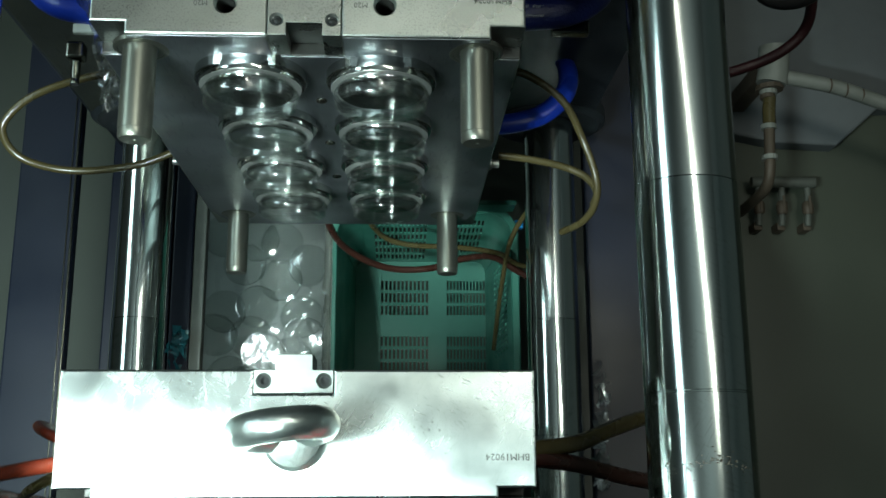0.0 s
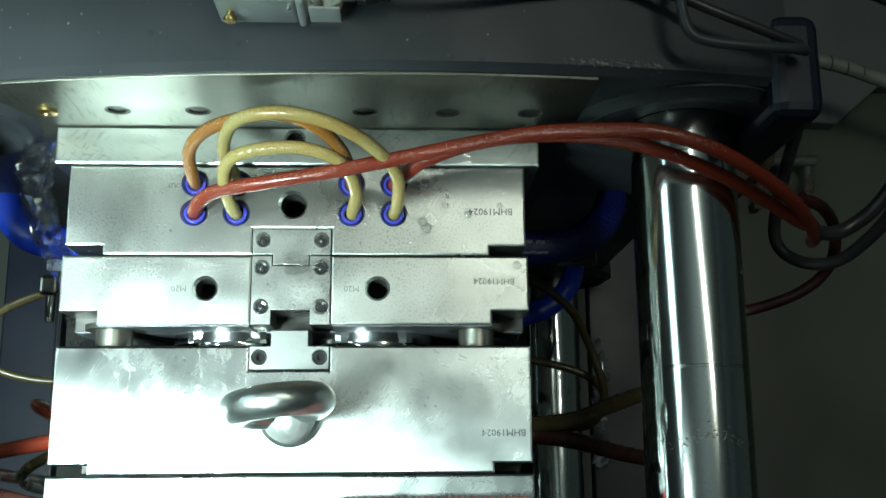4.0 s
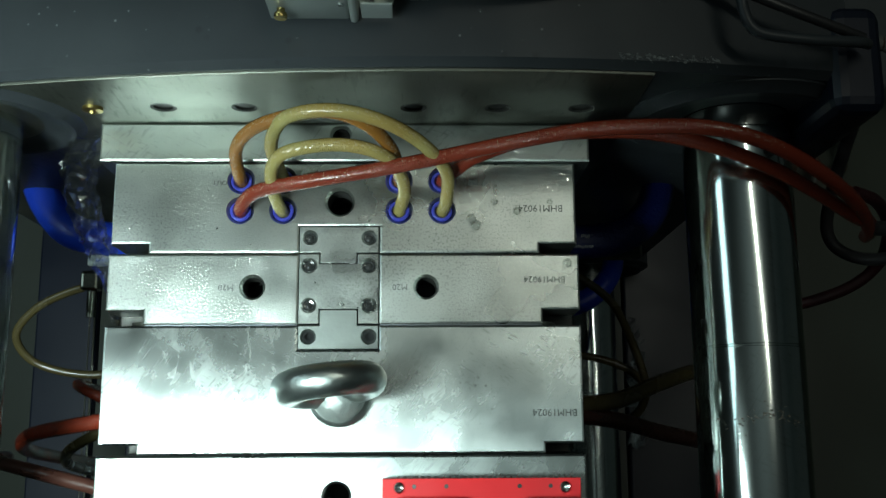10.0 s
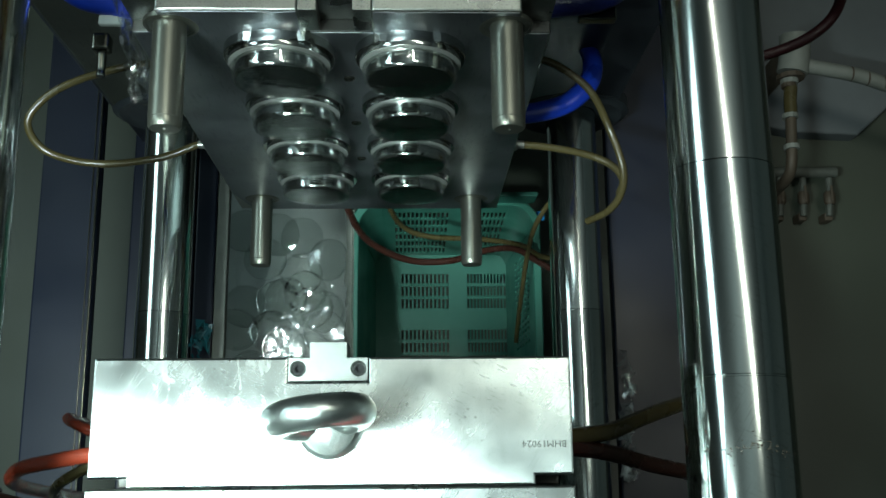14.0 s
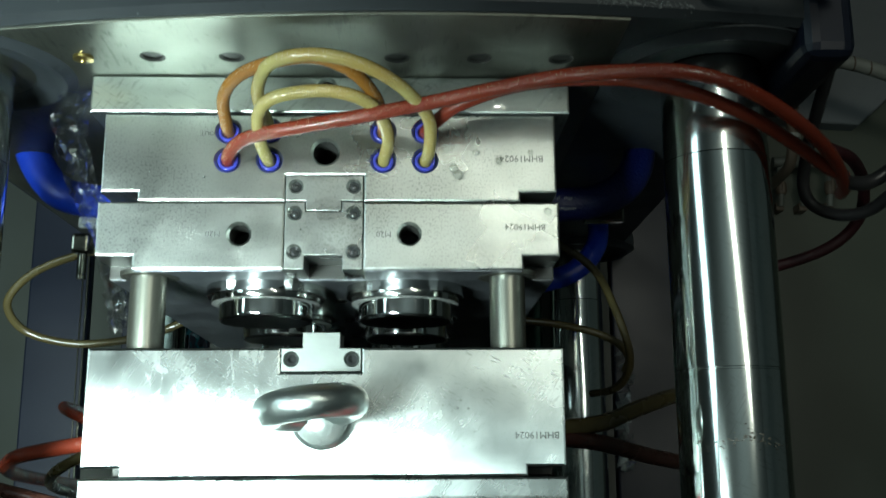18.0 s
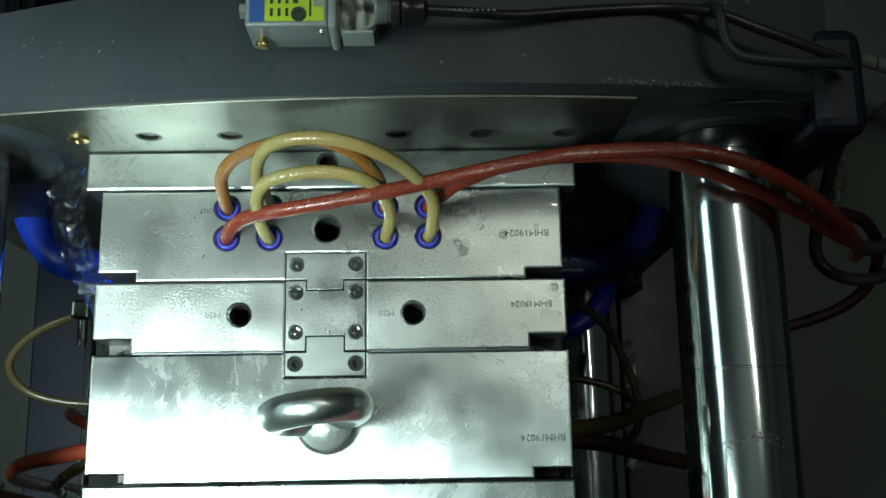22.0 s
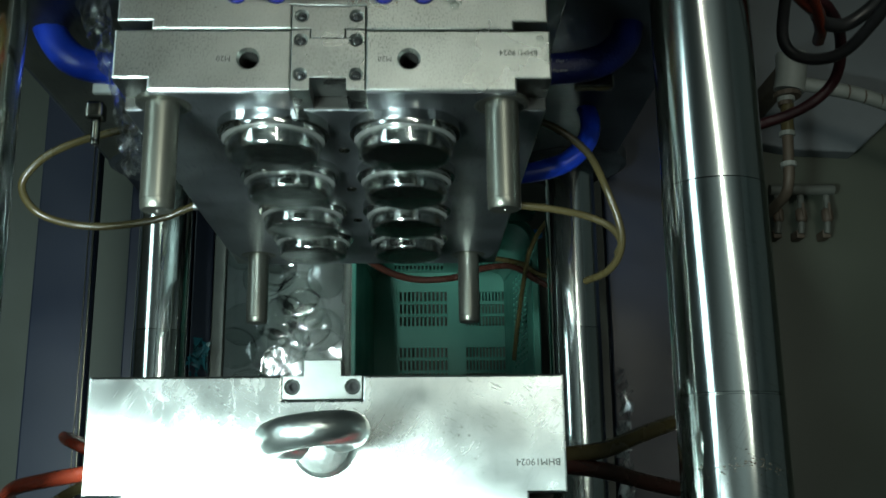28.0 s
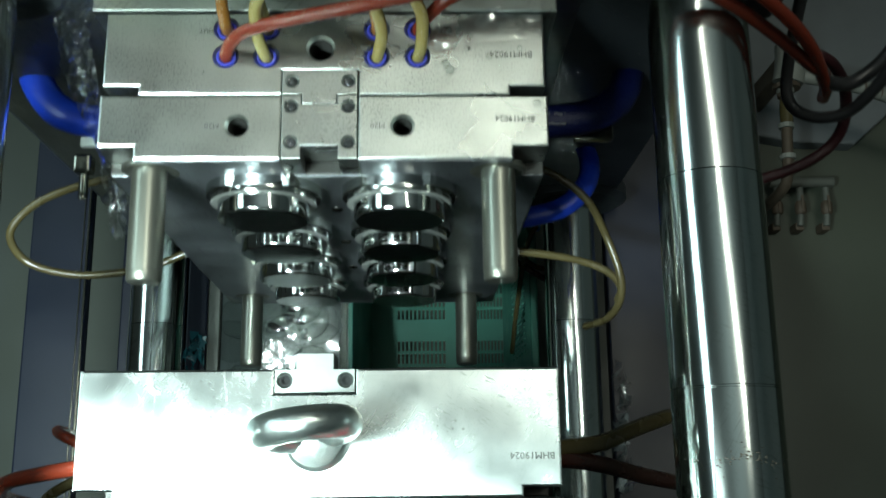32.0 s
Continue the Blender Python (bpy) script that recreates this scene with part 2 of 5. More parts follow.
BLOCK = material("hardened_lock_block_steel", (0.34, 0.36, 0.34), 0.30, 1.0, (0.29, 0.31, 0.30), 60, 0.6, 0.22, 500, bump_dist=0.0006, beads=0.7, bead_scale=900, speckle=0.7)
BLOCK_DRY = material("dry_lock_block_steel", (0.18, 0.195, 0.185), 0.44, 1.0, (0.15, 0.165, 0.158), 60, 0.6, 0.1, 250)
SCREW = material("black_oxide_screw", (0.020, 0.021, 0.021), 0.10, 0.0, (0.014, 0.015, 0.015), 90, 0.5, 0.0, 300, spec=0.5)
# oxide brown taken near black: the shade of deep recesses is in this colour
BORE_SHADE = material("oxidised_shaded_bore_steel", (0.035, 0.036, 0.034), 0.5, 0.6, (0.025, 0.025, 0.022), 80, 0.5, 0.1, 300)
DARK = material("hole_shade_steel", (0.10, 0.11, 0.105), 0.45, 1.0, (0.06, 0.06, 0.06), 80, 0.5, 0.1, 300)
DOME = material("rough_forged_collar", (0.34, 0.37, 0.35), 0.45, 0.6, (0.24, 0.27, 0.26), 60, 0.6, 0.6, 190, rough_var=0.08, bump_dist=0.002)
FORGED = material("zinc_forged_eyebolt", (0.46, 0.51, 0.49), 0.33, 1.0, (0.34, 0.38, 0.365), 40, 0.6, 0.5, 75, rough_var=0.08,
                  bump_dist=0.002)
PLATEN = material("dark_slate_machine_paint", (0.034, 0.040, 0.045), 0.44, 0.0, (0.025, 0.030, 0.034), 18, 0.6, 0.1, 120, spec=0.3,
                  stain=(0.045, 0.054, 0.056), stain_scale=5, stain_amount=0.4, spots=0.4, spot_scale=60, chips=0.35)
PLATEN_FACE = material("machined_platen_face", (0.19, 0.20, 0.17), 0.42, 1.0, (0.13, 0.135, 0.115), 9, 0.7, 0.06, 200,
                       stain=(0.10, 0.10, 0.085), stain_scale=9, stain_amount=0.7, scratch=0.4, clouds=0.10)
FRAME = material("navy_machine_frame_paint", (0.007, 0.010, 0.021), 0.42, 0.0, (0.005, 0.0075, 0.016), 9, 0.6, 0.05, 150, spec=0.25,
                 stain=(0.011, 0.014, 0.021), stain_scale=4)
BLACK = material("black_rubber", (0.016, 0.016, 0.018), 0.36, 0.0, (0.024, 0.024, 0.025), 60, 0.6, 0.05, 300)
# darker copy of the blue rubber: the right hose's shade as colour
BLUE_SHADED = material("shaded_blue_hose", (0.006, 0.014, 0.13), 0.36, 0.0, (0.005, 0.010, 0.08), 25, 0.6, 0.6, 260, bump_dist=0.002)
BLUE = material("blue_rubber_hose", (0.012, 0.055, 0.55), 0.36, 0.0, (0.009, 0.036, 0.38), 25, 0.6, 0.4, 200)
COLLAR = material("blue_plastic_collar", (0.045, 0.053, 0.33), 0.09, 0.0, (0.022, 0.026, 0.20), 90, 0.5, 0.0)
HOSE_WET = dict(metal=0.0, mix=0.7, bump=0.6, bump_scale=300, bump_dist=0.0008, beads=1.4, bead_scale=620, spec=0.5, rough_var=0.05)
RED_HOSE = material("red_silicone_hose", (0.165, 0.024, 0.010), 0.22, second=(0.115, 0.017, 0.008), grain=28, **HOSE_WET)
# red hose darkened in its colour for the unlit loop at the right
RED_HOSE_SHADED = material("shaded_red_hose", (0.032, 0.0045, 0.007), 0.4, second=(0.022, 0.003, 0.005), grain=28, **HOSE_WET)
AMBER_HOSE = material("amber_hose", (0.24, 0.105, 0.019), 0.22, second=(0.17, 0.072, 0.013), grain=28, **HOSE_WET)
YELLOW_HOSE = material("yellowed_clear_hose", (0.29, 0.255, 0.095), 0.22, second=(0.215, 0.185, 0.066), grain=28, stain=(0.25, 0.14, 0.028), stain_scale=16, stain_amount=0.75, **HOSE_WET)
OLIVE_HOSE = material("old_yellowed_tube", (0.078, 0.063, 0.026), 0.25, 0.0, (0.052, 0.042, 0.018), 40, 0.6, 0.1, 300)
BROWN_HOSE = material("brown_tube", (0.045, 0.016, 0.011), 0.28, 0.0, (0.030, 0.012, 0.009), 40, 0.6, 0.1, 300)
RED_PAINT = material("red_bracket_paint", (0.58, 0.018, 0.022), 0.28, 0.0, (0.50, 0.014, 0.018), 30, 0.5, 0.03, 300)
GREY_PLASTIC = material("grey_diecast_connector", (0.33, 0.37, 0.36), 0.38, 0.0, (0.27, 0.31, 0.30), 40, 0.5, 0.1, 350)
LABEL = material("lime_label", (0.52, 0.72, 0.03), 0.40, 0.0, (0.46, 0.65, 0.03), 50, 0.5, 0.0)
LABEL_BLUE = material("blue_label_band", (0.03, 0.12, 0.40), 0.40, 0.0, (0.025, 0.1, 0.34), 50, 0.5, 0.0)
INK = material("black_label_ink", (0.02, 0.03, 0.02), 0.5, 0.0, (0.03, 0.04, 0.03), 50, 0.5, 0.0)
BOX_METAL = material("zinc_switch_box", (0.36, 0.40, 0.39), 0.36, 0.6, (0.28, 0.32, 0.31), 40, 0.5, 0.05, 250)
BRASS = material("brass", (0.55, 0.42, 0.16), 0.30, 1.0, (0.42, 0.32, 0.12), 50, 0.5, 0.05, 250)
CLEAR_DULL = material("translucent_cover", (0.42, 0.45, 0.40), 0.22, 0.0, (0.34, 0.37, 0.33), 40, 0.5, 0.05, 200)
GREEN = material("sea_green_crate_plastic", (0.040, 0.172, 0.128), 0.42, 0.0, (0.031, 0.142, 0.105), 20, 0.5, 0.05, 200,
                 stain=(0.026, 0.20, 0.15), stain_scale=5)
GROUND = material("worn_green_grey_floor_paint", (0.066, 0.075, 0.055), 0.45, 0.0, (0.046, 0.054, 0.040), 3, 0.6, 0.08, 60,
                  stain=(0.056, 0.064, 0.052), stain_scale=1.5, stain_amount=0.7)
CONCRETE = material("dusty_grey_slab", (0.14, 0.152, 0.162), 0.75, 0.0, (0.095, 0.106, 0.113), 9, 0.7, 0.3, 90,
                    stain=(0.11, 0.125, 0.12), stain_scale=4, stain_amount=0.6)
SHEET = material("dull_galvanised_sheet", (0.66, 0.71, 0.68), 0.36, 0.0, (0.54, 0.60, 0.57), 10, 0.6, 0.05, 90,
                 stain=(0.36, 0.40, 0.38), stain_scale=6, stain_amount=0.6)
PIPE_WHITE = material("white_pipe_paint", (0.24, 0.25, 0.23), 0.5, 0.0, (0.15, 0.16, 0.14), 20, 0.6, 0.1, 150)
PIPE_BROWN = material("rusty_valve", (0.10, 0.075, 0.052), 0.6, 0.2, (0.065, 0.05, 0.036), 30, 0.6, 0.2, 150)
HALL = material("workshop_wall_paint", (0.44, 0.47, 0.46), 0.8, 0.0, (0.38, 0.41, 0.40), 2, 0.6, 0.0)
STAMP = material("stamped_mark", (0.15, 0.16, 0.155), 0.5, 1.0, (0.09, 0.10, 0.095), 90, 0.5, 0.0)
SCALE = material("dried_lime_scale", (0.20, 0.22, 0.22), 0.6, 0.0, (0.10, 0.11, 0.11), 400, 0.6, 0.2, 600)
# water beads whose pale colour stands in for their glints
BEAD = material("glint_pale_water_bead", (0.42, 0.36, 0.24), 0.06, 0.0, (0.34, 0.29, 0.19), 90, 0.5, 0.0, spec=0.9)
LID = material("dark_glossy_lid", (0.085, 0.080, 0.074), 0.16, 0.0, (0.06, 0.058, 0.055), 40, 0.5, 0.02, 300)
DIRT = material("dried_grease", (0.075, 0.066, 0.05), 0.6, 0.0, (0.11, 0.10, 0.08), 300, 0.6, 0.2, 500)
PIPE_FADED = material("faded_pipe_paint", (0.10, 0.11, 0.095), 0.6, 0.0, (0.065, 0.07, 0.06), 30, 0.6, 0.2, 150)
# white of the cable's print, also of the glints painted on a hose
PRINT_AND_GLINT = material("white_print_and_glint", (0.34, 0.37, 0.42), 0.5, 0.0, (0.12, 0.14, 0.22), 300, 0.7, 0.0)
TEAL_RAG = material("teal_film_scrap", (0.016, 0.11, 0.13), 0.2, 0.0, (0.01, 0.06, 0.075), 40, 0.5, 0.2, 200)


def clear_material(name, tint, rough, ior, mixin):
    m = bpy.data.materials.new(name)
    m.use_nodes = True
    nt = m.node_tree
    b = nt.nodes["Principled BSDF"]
    b.inputs["Base Color"].default_value = (*tint, 1)
    b.inputs["Roughness"].default_value = rough
    b.inputs["IOR"].default_value = ior
    b.inputs["Transmission Weight"].default_value = 1.0
    clear = nt.nodes.new("ShaderNodeBsdfTransparent")
    mixer = nt.nodes.new("ShaderNodeMixShader")
    mixer.inputs[0].default_value = mixin
    nt.links.new(b.outputs[0], mixer.inputs[1])
    nt.links.new(clear.outputs[0], mixer.inputs[2])
    nt.links.new(mixer.outputs[0], nt.nodes["Material Output"].inputs["Surface"])
    return m


def thin_plastic(name, tint, rough, low, high):
    """Thin clear moulding: light passes straight, the skin glints by its Fresnel gloss."""
    m = bpy.data.materials.new(name)
    m.use_nodes = True
    nt = m.node_tree
    nt.nodes.remove(nt.nodes["Principled BSDF"])
    clear, skin = nt.nodes.new("ShaderNodeBsdfTransparent"), nt.nodes.new("ShaderNodeBsdfGlossy")
    clear.inputs["Color"].default_value = (*tint, 1)
    skin.inputs["Roughness"].default_value = rough
    fr, amp, mixer = nt.nodes.new("ShaderNodeLayerWeight"), nt.nodes.new("ShaderNodeMapRange"), nt.nodes.new("ShaderNodeMixShader")
    fr.inputs["Blend"].default_value = 0.25
    amp.inputs["To Min"].default_value, amp.inputs["To Max"].default_value = low, high
    co, wave, bp = nt.nodes.new("ShaderNodeTexCoord"), nt.nodes.new("ShaderNodeTexNoise"), nt.nodes.new("ShaderNodeBump")
    wave.inputs["Scale"].default_value = 45.0
    bp.inputs["Strength"].default_value, bp.inputs["Distance"].default_value = 0.4, 0.002
    nt.links.new(co.outputs["Object"], wave.inputs["Vector"])
    nt.links.new(wave.outputs[0], bp.inputs["Height"])
    nt.links.new(bp.outputs[0], skin.inputs["Normal"])
    nt.links.new(fr.outputs["Facing"], amp.inputs["Value"])
    nt.links.new(amp.outputs[0], mixer.inputs[0])
    nt.links.new(clear.outputs[0], mixer.inputs[1])
    nt.links.new(skin.outputs[0], mixer.inputs[2])
    nt.links.new(mixer.outputs[0], nt.nodes["Material Output"].inputs["Surface"])
    return m


CLEAR = thin_plastic("clear_polystyrene", (0.97, 0.985, 0.975), 0.085, 0.09, 0.65)
FILM = clear_material("clear_plastic_film", (0.97, 0.99, 0.99), 0.07, 1.3, 0.46)
FILM.node_tree.nodes["Principled BSDF"].inputs["Metallic"].default_value = 0.5
COVER = clear_material("clear_switch_cover", (0.80, 0.84, 0.76), 0.18, 1.45, 0.14)
FILM_THIN = clear_material("thin_clear_film", (0.97, 0.99, 0.99), 0.06, 1.45, 0.68)
FILM_THIN.node_tree.nodes["Principled BSDF"].inputs["Metallic"].default_value = 0.2
DROP = thin_plastic("water_drop", (0.93, 0.95, 0.94), 0.06, 0.16, 0.75)


# ---- mesh helpers ----
def part(name, bm, mat, parent=None, label="", smooth=False):
    me = bpy.data.meshes.new(name)
    bmesh.ops.recalc_face_normals(bm, faces=bm.faces)
    if smooth:
        for f in bm.faces:
            f.smooth = True
    bm.to_mesh(me)
    bm.free()
    if smooth:
        me.set_sharp_from_angle(angle=radians(38))
    me.materials.append(mat)
    # faces marked 1 get the recess dark as a second material
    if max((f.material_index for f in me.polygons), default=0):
        me.materials.append(BORE_SHADE)
    ob = new(name, me)
    if parent:
        ob.parent = parent
    if label:
        ob["label"] = label
    return ob


def root(name, label, category, group="", kind=""):
    ob = new(name)
    ob.empty_display_size = 0.02
    return tagged(ob, label, category, group, kind)


def box_bm(x0, x1, y0, y1, z0, z1, bevel=0.0, segments=2, bm=None):
    bm2 = bmesh.new()
    bmesh.ops.create_cube(bm2, size=1)
    for v in bm2.verts:
        v.co = Vector(((x0, x1)[v.co.x > 0], (y0, y1)[v.co.y > 0], (z0, z1)[v.co.z > 0]))
    if bevel:
        bmesh.ops.bevel(bm2, geom=bm2.edges[:], offset=bevel, segments=segments, profile=0.5, affect="EDGES")
    if bm is None:
        return bm2
    return merge(bm, bm2)


def merge(bm, other, m=None):
    me = bpy.data.meshes.new("scratch")
    if m is not None:
        other.transform(m)
    other.to_mesh(me)
    other.free()
    bm.from_mesh(me)
    bpy.data.meshes.remove(me)
    return bm


def lathe_bm(profile, segments=48, axis="z", at=(0, 0, 0), bm=None):
    """A turned body from (radius, height) pairs."""
    out = bm or bmesh.new()
    rings = []
    for r, h in profile:
        ring = []
        if r < 1e-6:
            ring = [out.verts.new(turn_point(0, 0, h, axis, at))]
        else:
            for i in range(segments):
                a = 2 * math.pi * i / segments
                ring.append(out.verts.new(turn_point(r * math.cos(a), r * math.sin(a), h, axis, at)))
        rings.append(ring)
    for a, b in zip(rings, rings[1:]):
        if len(a) == 1 and len(b) == 1:
            continue
        for i in range(segments):
            j = (i + 1) % segments
            if len(a) == 1:
                out.faces.new((a[0], b[i], b[j]))
            elif len(b) == 1:
                out.faces.new((a[i], a[j], b[0]))
            else:
                out.faces.new((a[i], a[j], b[j], b[i]))
    return out


def turn_point(a, b, h, axis, at):
    p = {"z": (a, b, h), "y": (a, h, b), "x": (h, a, b)}[axis]
    return Vector(p) + Vector(at)


def smooth_line(points, steps=8):
    """A Catmull-Rom line through the points."""
    p = [Vector(q) for q in points]
    p = [p[0] * 2 - p[1]] + p + [p[-1] * 2 - p[-2]]
    out = []
    for i in range(1, len(p) - 2):
        for s in range(steps):
            t = s / steps
            a, b, c, d = p[i - 1], p[i], p[i + 1], p[i + 2]
            out.append(0.5 * ((2 * b) + (c - a) * t + (2 * a - 5 * b + 4 * c - d) * t * t + (3 * b - a - 3 * c + d) * t ** 3))
    out.append(p[-2])
    return out


def tube_bm(points, r, sides=14, steps=8, flat=1.0, bm=None):
    line = smooth_line(points, steps)
    out = bm or bmesh.new()
    rings = []
    up = Vector((0, 0, 1))
    for i, c in enumerate(line):
        d = (line[min(i + 1, len(line) - 1)] - line[max(i - 1, 0)]).normalized()
        if i == 0 and abs(d.dot(up)) > 0.9:
            up = Vector((0, 1, 0))
        s = d.cross(up)
        if s.length < 1e-4:
            s = d.cross(Vector((1, 0, 0)))
        s.normalize()
        up = s.cross(d).normalized()
        rings.append([out.verts.new(c + r * (s * math.cos(a) + up * flat * math.sin(a)))
                      for a in (2 * math.pi * k / sides for k in range(sides))])
    for a, b in zip(rings, rings[1:]):
        for i in range(sides):
            j = (i + 1) % sides
            out.faces.new((a[i], a[j], b[j], b[i]))
    out.faces.new(rings[0])
    out.faces.new(rings[-1])
    return out


def plate_bm(outline, holes, z0, z1, bm=None, segments=28, chamfer=0.001):
    """A plate with blind threaded holes in its top: outline of (x, y), holes of (x, y, radius, depth)."""
    out = bm or bmesh.new()
    n = len(outline)
    cx, cy = sum(p[0] for p in outline) / n, sum(p[1] for p in outline) / n
    top, half, edge, low = [], [], [], []
    for i, (x, y) in enumerate(outline):
        px, py = outline[i - 1]
        qx, qy = outline[(i + 1) % n]
        d1 = Vector((x - px, y - py)).normalized()
        d2 = Vector((qx - x, qy - y)).normalized()
        n1, n2 = Vector((-d1.y, d1.x)), Vector((-d2.y, d2.x))
        inn = (n1 + n2) / max(0.3, 1 + n1.dot(n2)) * chamfer
        top.append(out.verts.new((x + inn.x, y + inn.y, z1)))
        half.append(out.verts.new((x + inn.x * 0.29, y + inn.y * 0.29, z1 - chamfer * 0.29)))
        edge.append(out.verts.new((x, y, z1 - chamfer)))
        low.append(out.verts.new((x, y, z0)))
    edges = []
    for i in range(n):
        j = (i + 1) % n
        edges.append(out.edges.new((top[i], top[j])))
        out.faces.new((top[i], top[j], half[j], half[i]))
        out.faces.new((half[i], half[j], edge[j], edge[i]))
        out.faces.new((edge[i], edge[j], low[j], low[i]))
    out.faces.new(low)
    for hx, hy, hr, depth in holes:
        rings = []
        steps = [(hr + 0.0012, 0.0), (hr, -0.0014)]
        k = 0
        while -steps[-1][1] < min(depth, 0.03):
            k += 1
            steps.append((hr - (0.0009 if k % 2 else 0.0), -0.0014 - 0.0012 * k))
        steps.append((hr - 0.001, -depth))
        for r, h in steps:
            rings.append([out.verts.new((hx + r * math.cos(a), hy + r * math.sin(a), z1 + h))
                          for a in (2 * math.pi * i / segments for i in range(segments))])
        for i in range(segments):
            j = (i + 1) % segments
            edges.append(out.edges.new((rings[0][i], rings[0][j])))
        for a, b in zip(rings, rings[1:]):
            for i in range(segments):
                j = (i + 1) % segments
                # walls deeper than 5 mm and the bottom carry hole shade as colour
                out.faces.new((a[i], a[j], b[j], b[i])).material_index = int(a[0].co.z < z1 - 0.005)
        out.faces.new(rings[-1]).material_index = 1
    bmesh.ops.triangle_fill(out, use_beauty=True, use_dissolve=False, edges=edges)
    return out


def words_bm(text, size, depth=0.0004):
    """Letters from the built-in font, lying flat, centred."""
    cu = bpy.data.curves.new("letters", "FONT")
    cu.body, cu.size, cu.extrude = text, size, depth
    cu.align_x, cu.align_y, cu.resolution_u = "CENTER", "CENTER", 2
    ob = new("letters", cu)
    me = bpy.data.meshes.new_from_object(ob.evaluated_get(bpy.context.evaluated_depsgraph_get()))
    bpy.data.objects.remove(ob)
    bpy.data.curves.remove(cu)
    bm = bmesh.new()
    bm.from_mesh(me)
    bpy.data.meshes.remove(me)
    return bm


def stamp(text, size, x, y, z, parent, turn=180):
    bm = words_bm(text, size)
    bm.transform(pose(x, y, z, 0, 0, turn))
    return part("stamped_code", bm, STAMP, parent)


def socket_screw(x, y, z, parent, r=0.0052, full=True):
    """Cap screw in its counterbore: head with a socket, dry or filled to a dome by water."""
    bm = bmesh.new()
    well = [(0.0, 0.0010), (r * 0.25, 0.0009), (r * 0.48, 0.0004), (r * 0.62, -0.0004)] if full else [(0.0, -0.004), (r * 0.55, -0.004), (r * 0.55, 0.0)]
    lathe_bm(well + [(r * 0.92, 0.0), (r, -0.0008), (r, -0.004)], 20, at=(x, y, z - 0.0016), bm=bm)
    return part("screw", bm, SCREW, parent, smooth=True)


# ---- the hall ----
def hall():
    bm = bmesh.new()
    s = 40
    vs = [bm.verts.new(p) for p in ((-s, -s, 0), (s, -s, 0), (s, s, 0), (-s, s, 0))]
    bm.faces.new(vs)
    g = part("ground", bm, GROUND)
    tagged(g, "worn dark green painted workshop floor", "floor", kind="structure")
    for name, b in (("wall_north", (-6, 6, 6, 6.2, 0, 7)), ("wall_south", (-6, 6, -6.2, -6, 0, 7)),
                    ("wall_east", (6, 6.2, -6, 6, 0, 7)), ("wall_west", (-6.2, -6, -6, 6, 0, 7))):
        tagged(part(name, box_bm(*b), HALL), "plain grey painted workshop wall", "wall", kind="structure")
    tagged(part("ceiling", box_bm(-6.2, 6.2, -6.2, 6.2, 7, 7.2), HALL), "plain grey workshop ceiling", "ceiling", kind="structure")


hall()

TIE_X, TIE_UP, TIE_LOW, TIE_R, TIE_R_LOW = (-0.322, 0.337), 1.512, 0.76, 0.045, 0.0415


def tie_bars():
    for z, r, shift in ((TIE_UP, TIE_R, 0.0), (TIE_LOW, TIE_R_LOW, -0.006)):
        for x in TIE_X:
            x += shift
            prof = [(0, 0.1584), (r - 0.0005, 0.1584), (r - 0.0005, 1.2), (0, 1.2)]
            bar = part("tie_bar", lathe_bm(prof, 96, "y", (x, 0, z)), CHROME, smooth=True)
            tagged(bar, "long chromed steel tie bar with a worn dull front section", "tie bar", "tie bars of the press")
            prof = [(0, -0.62), (r - 0.002, -0.62), (r, -0.618), (r, -0.0242), (r - 0.0006, -0.0236), (r - 0.0006, -0.0224), (r, -0.0218), (r, 0.1574), (r - 0.0005, 0.1580)]
            part("worn_section", lathe_bm(prof, 96, "y", (x, 0, z)), CHROME_WORN, bar, "duller scratched section", smooth=True)


tie_bars()


def bar_dirt():
    """Dark crusts of dried grease where the bar leaves the platen."""
    rng = random.Random(71)
    for x in TIE_X:
        bm = bmesh.new()
        for k in range(80):
            a = rng.gauss(1.75, 0.5)
            y = -0.081 + rng.gauss(0, 0.0022) + 0.004 * math.sin(a * 5)
            if rng.random() < 0.25:
                y += rng.uniform(-0.02, 0.012)
            w, h = rng.uniform(0.0004, 0.0017), rng.uniform(0.0002, 0.0006)
            r = TIE_R + 0.0003
            c = Vector((x + r * math.cos(a), y, TIE_UP + r * math.sin(a)))
            side = Vector((-math.sin(a), 0, math.cos(a)))
            lean = rng.uniform(-0.6, 0.6)
            u, v = (side + Vector((0, lean, 0))) * w, (Vector((0, 1, 0)) - side * lean) * h
            q = [bm.verts.new(c + u * p + v * o + Vector((math.cos(a), 0, math.sin(a))) * 0.0001) for p, o in ((-1, 0), (-0.3, 1), (0.6, 0.8), (1, 0), (0.3, -0.9), (-0.5, -0.7))]
            bm.faces.new(q)
        tagged(part("grease_crust", bm, DIRT), "dark dried grease crust on the chromed tie bar", "grease marks", kind="stuff")


bar_dirt()


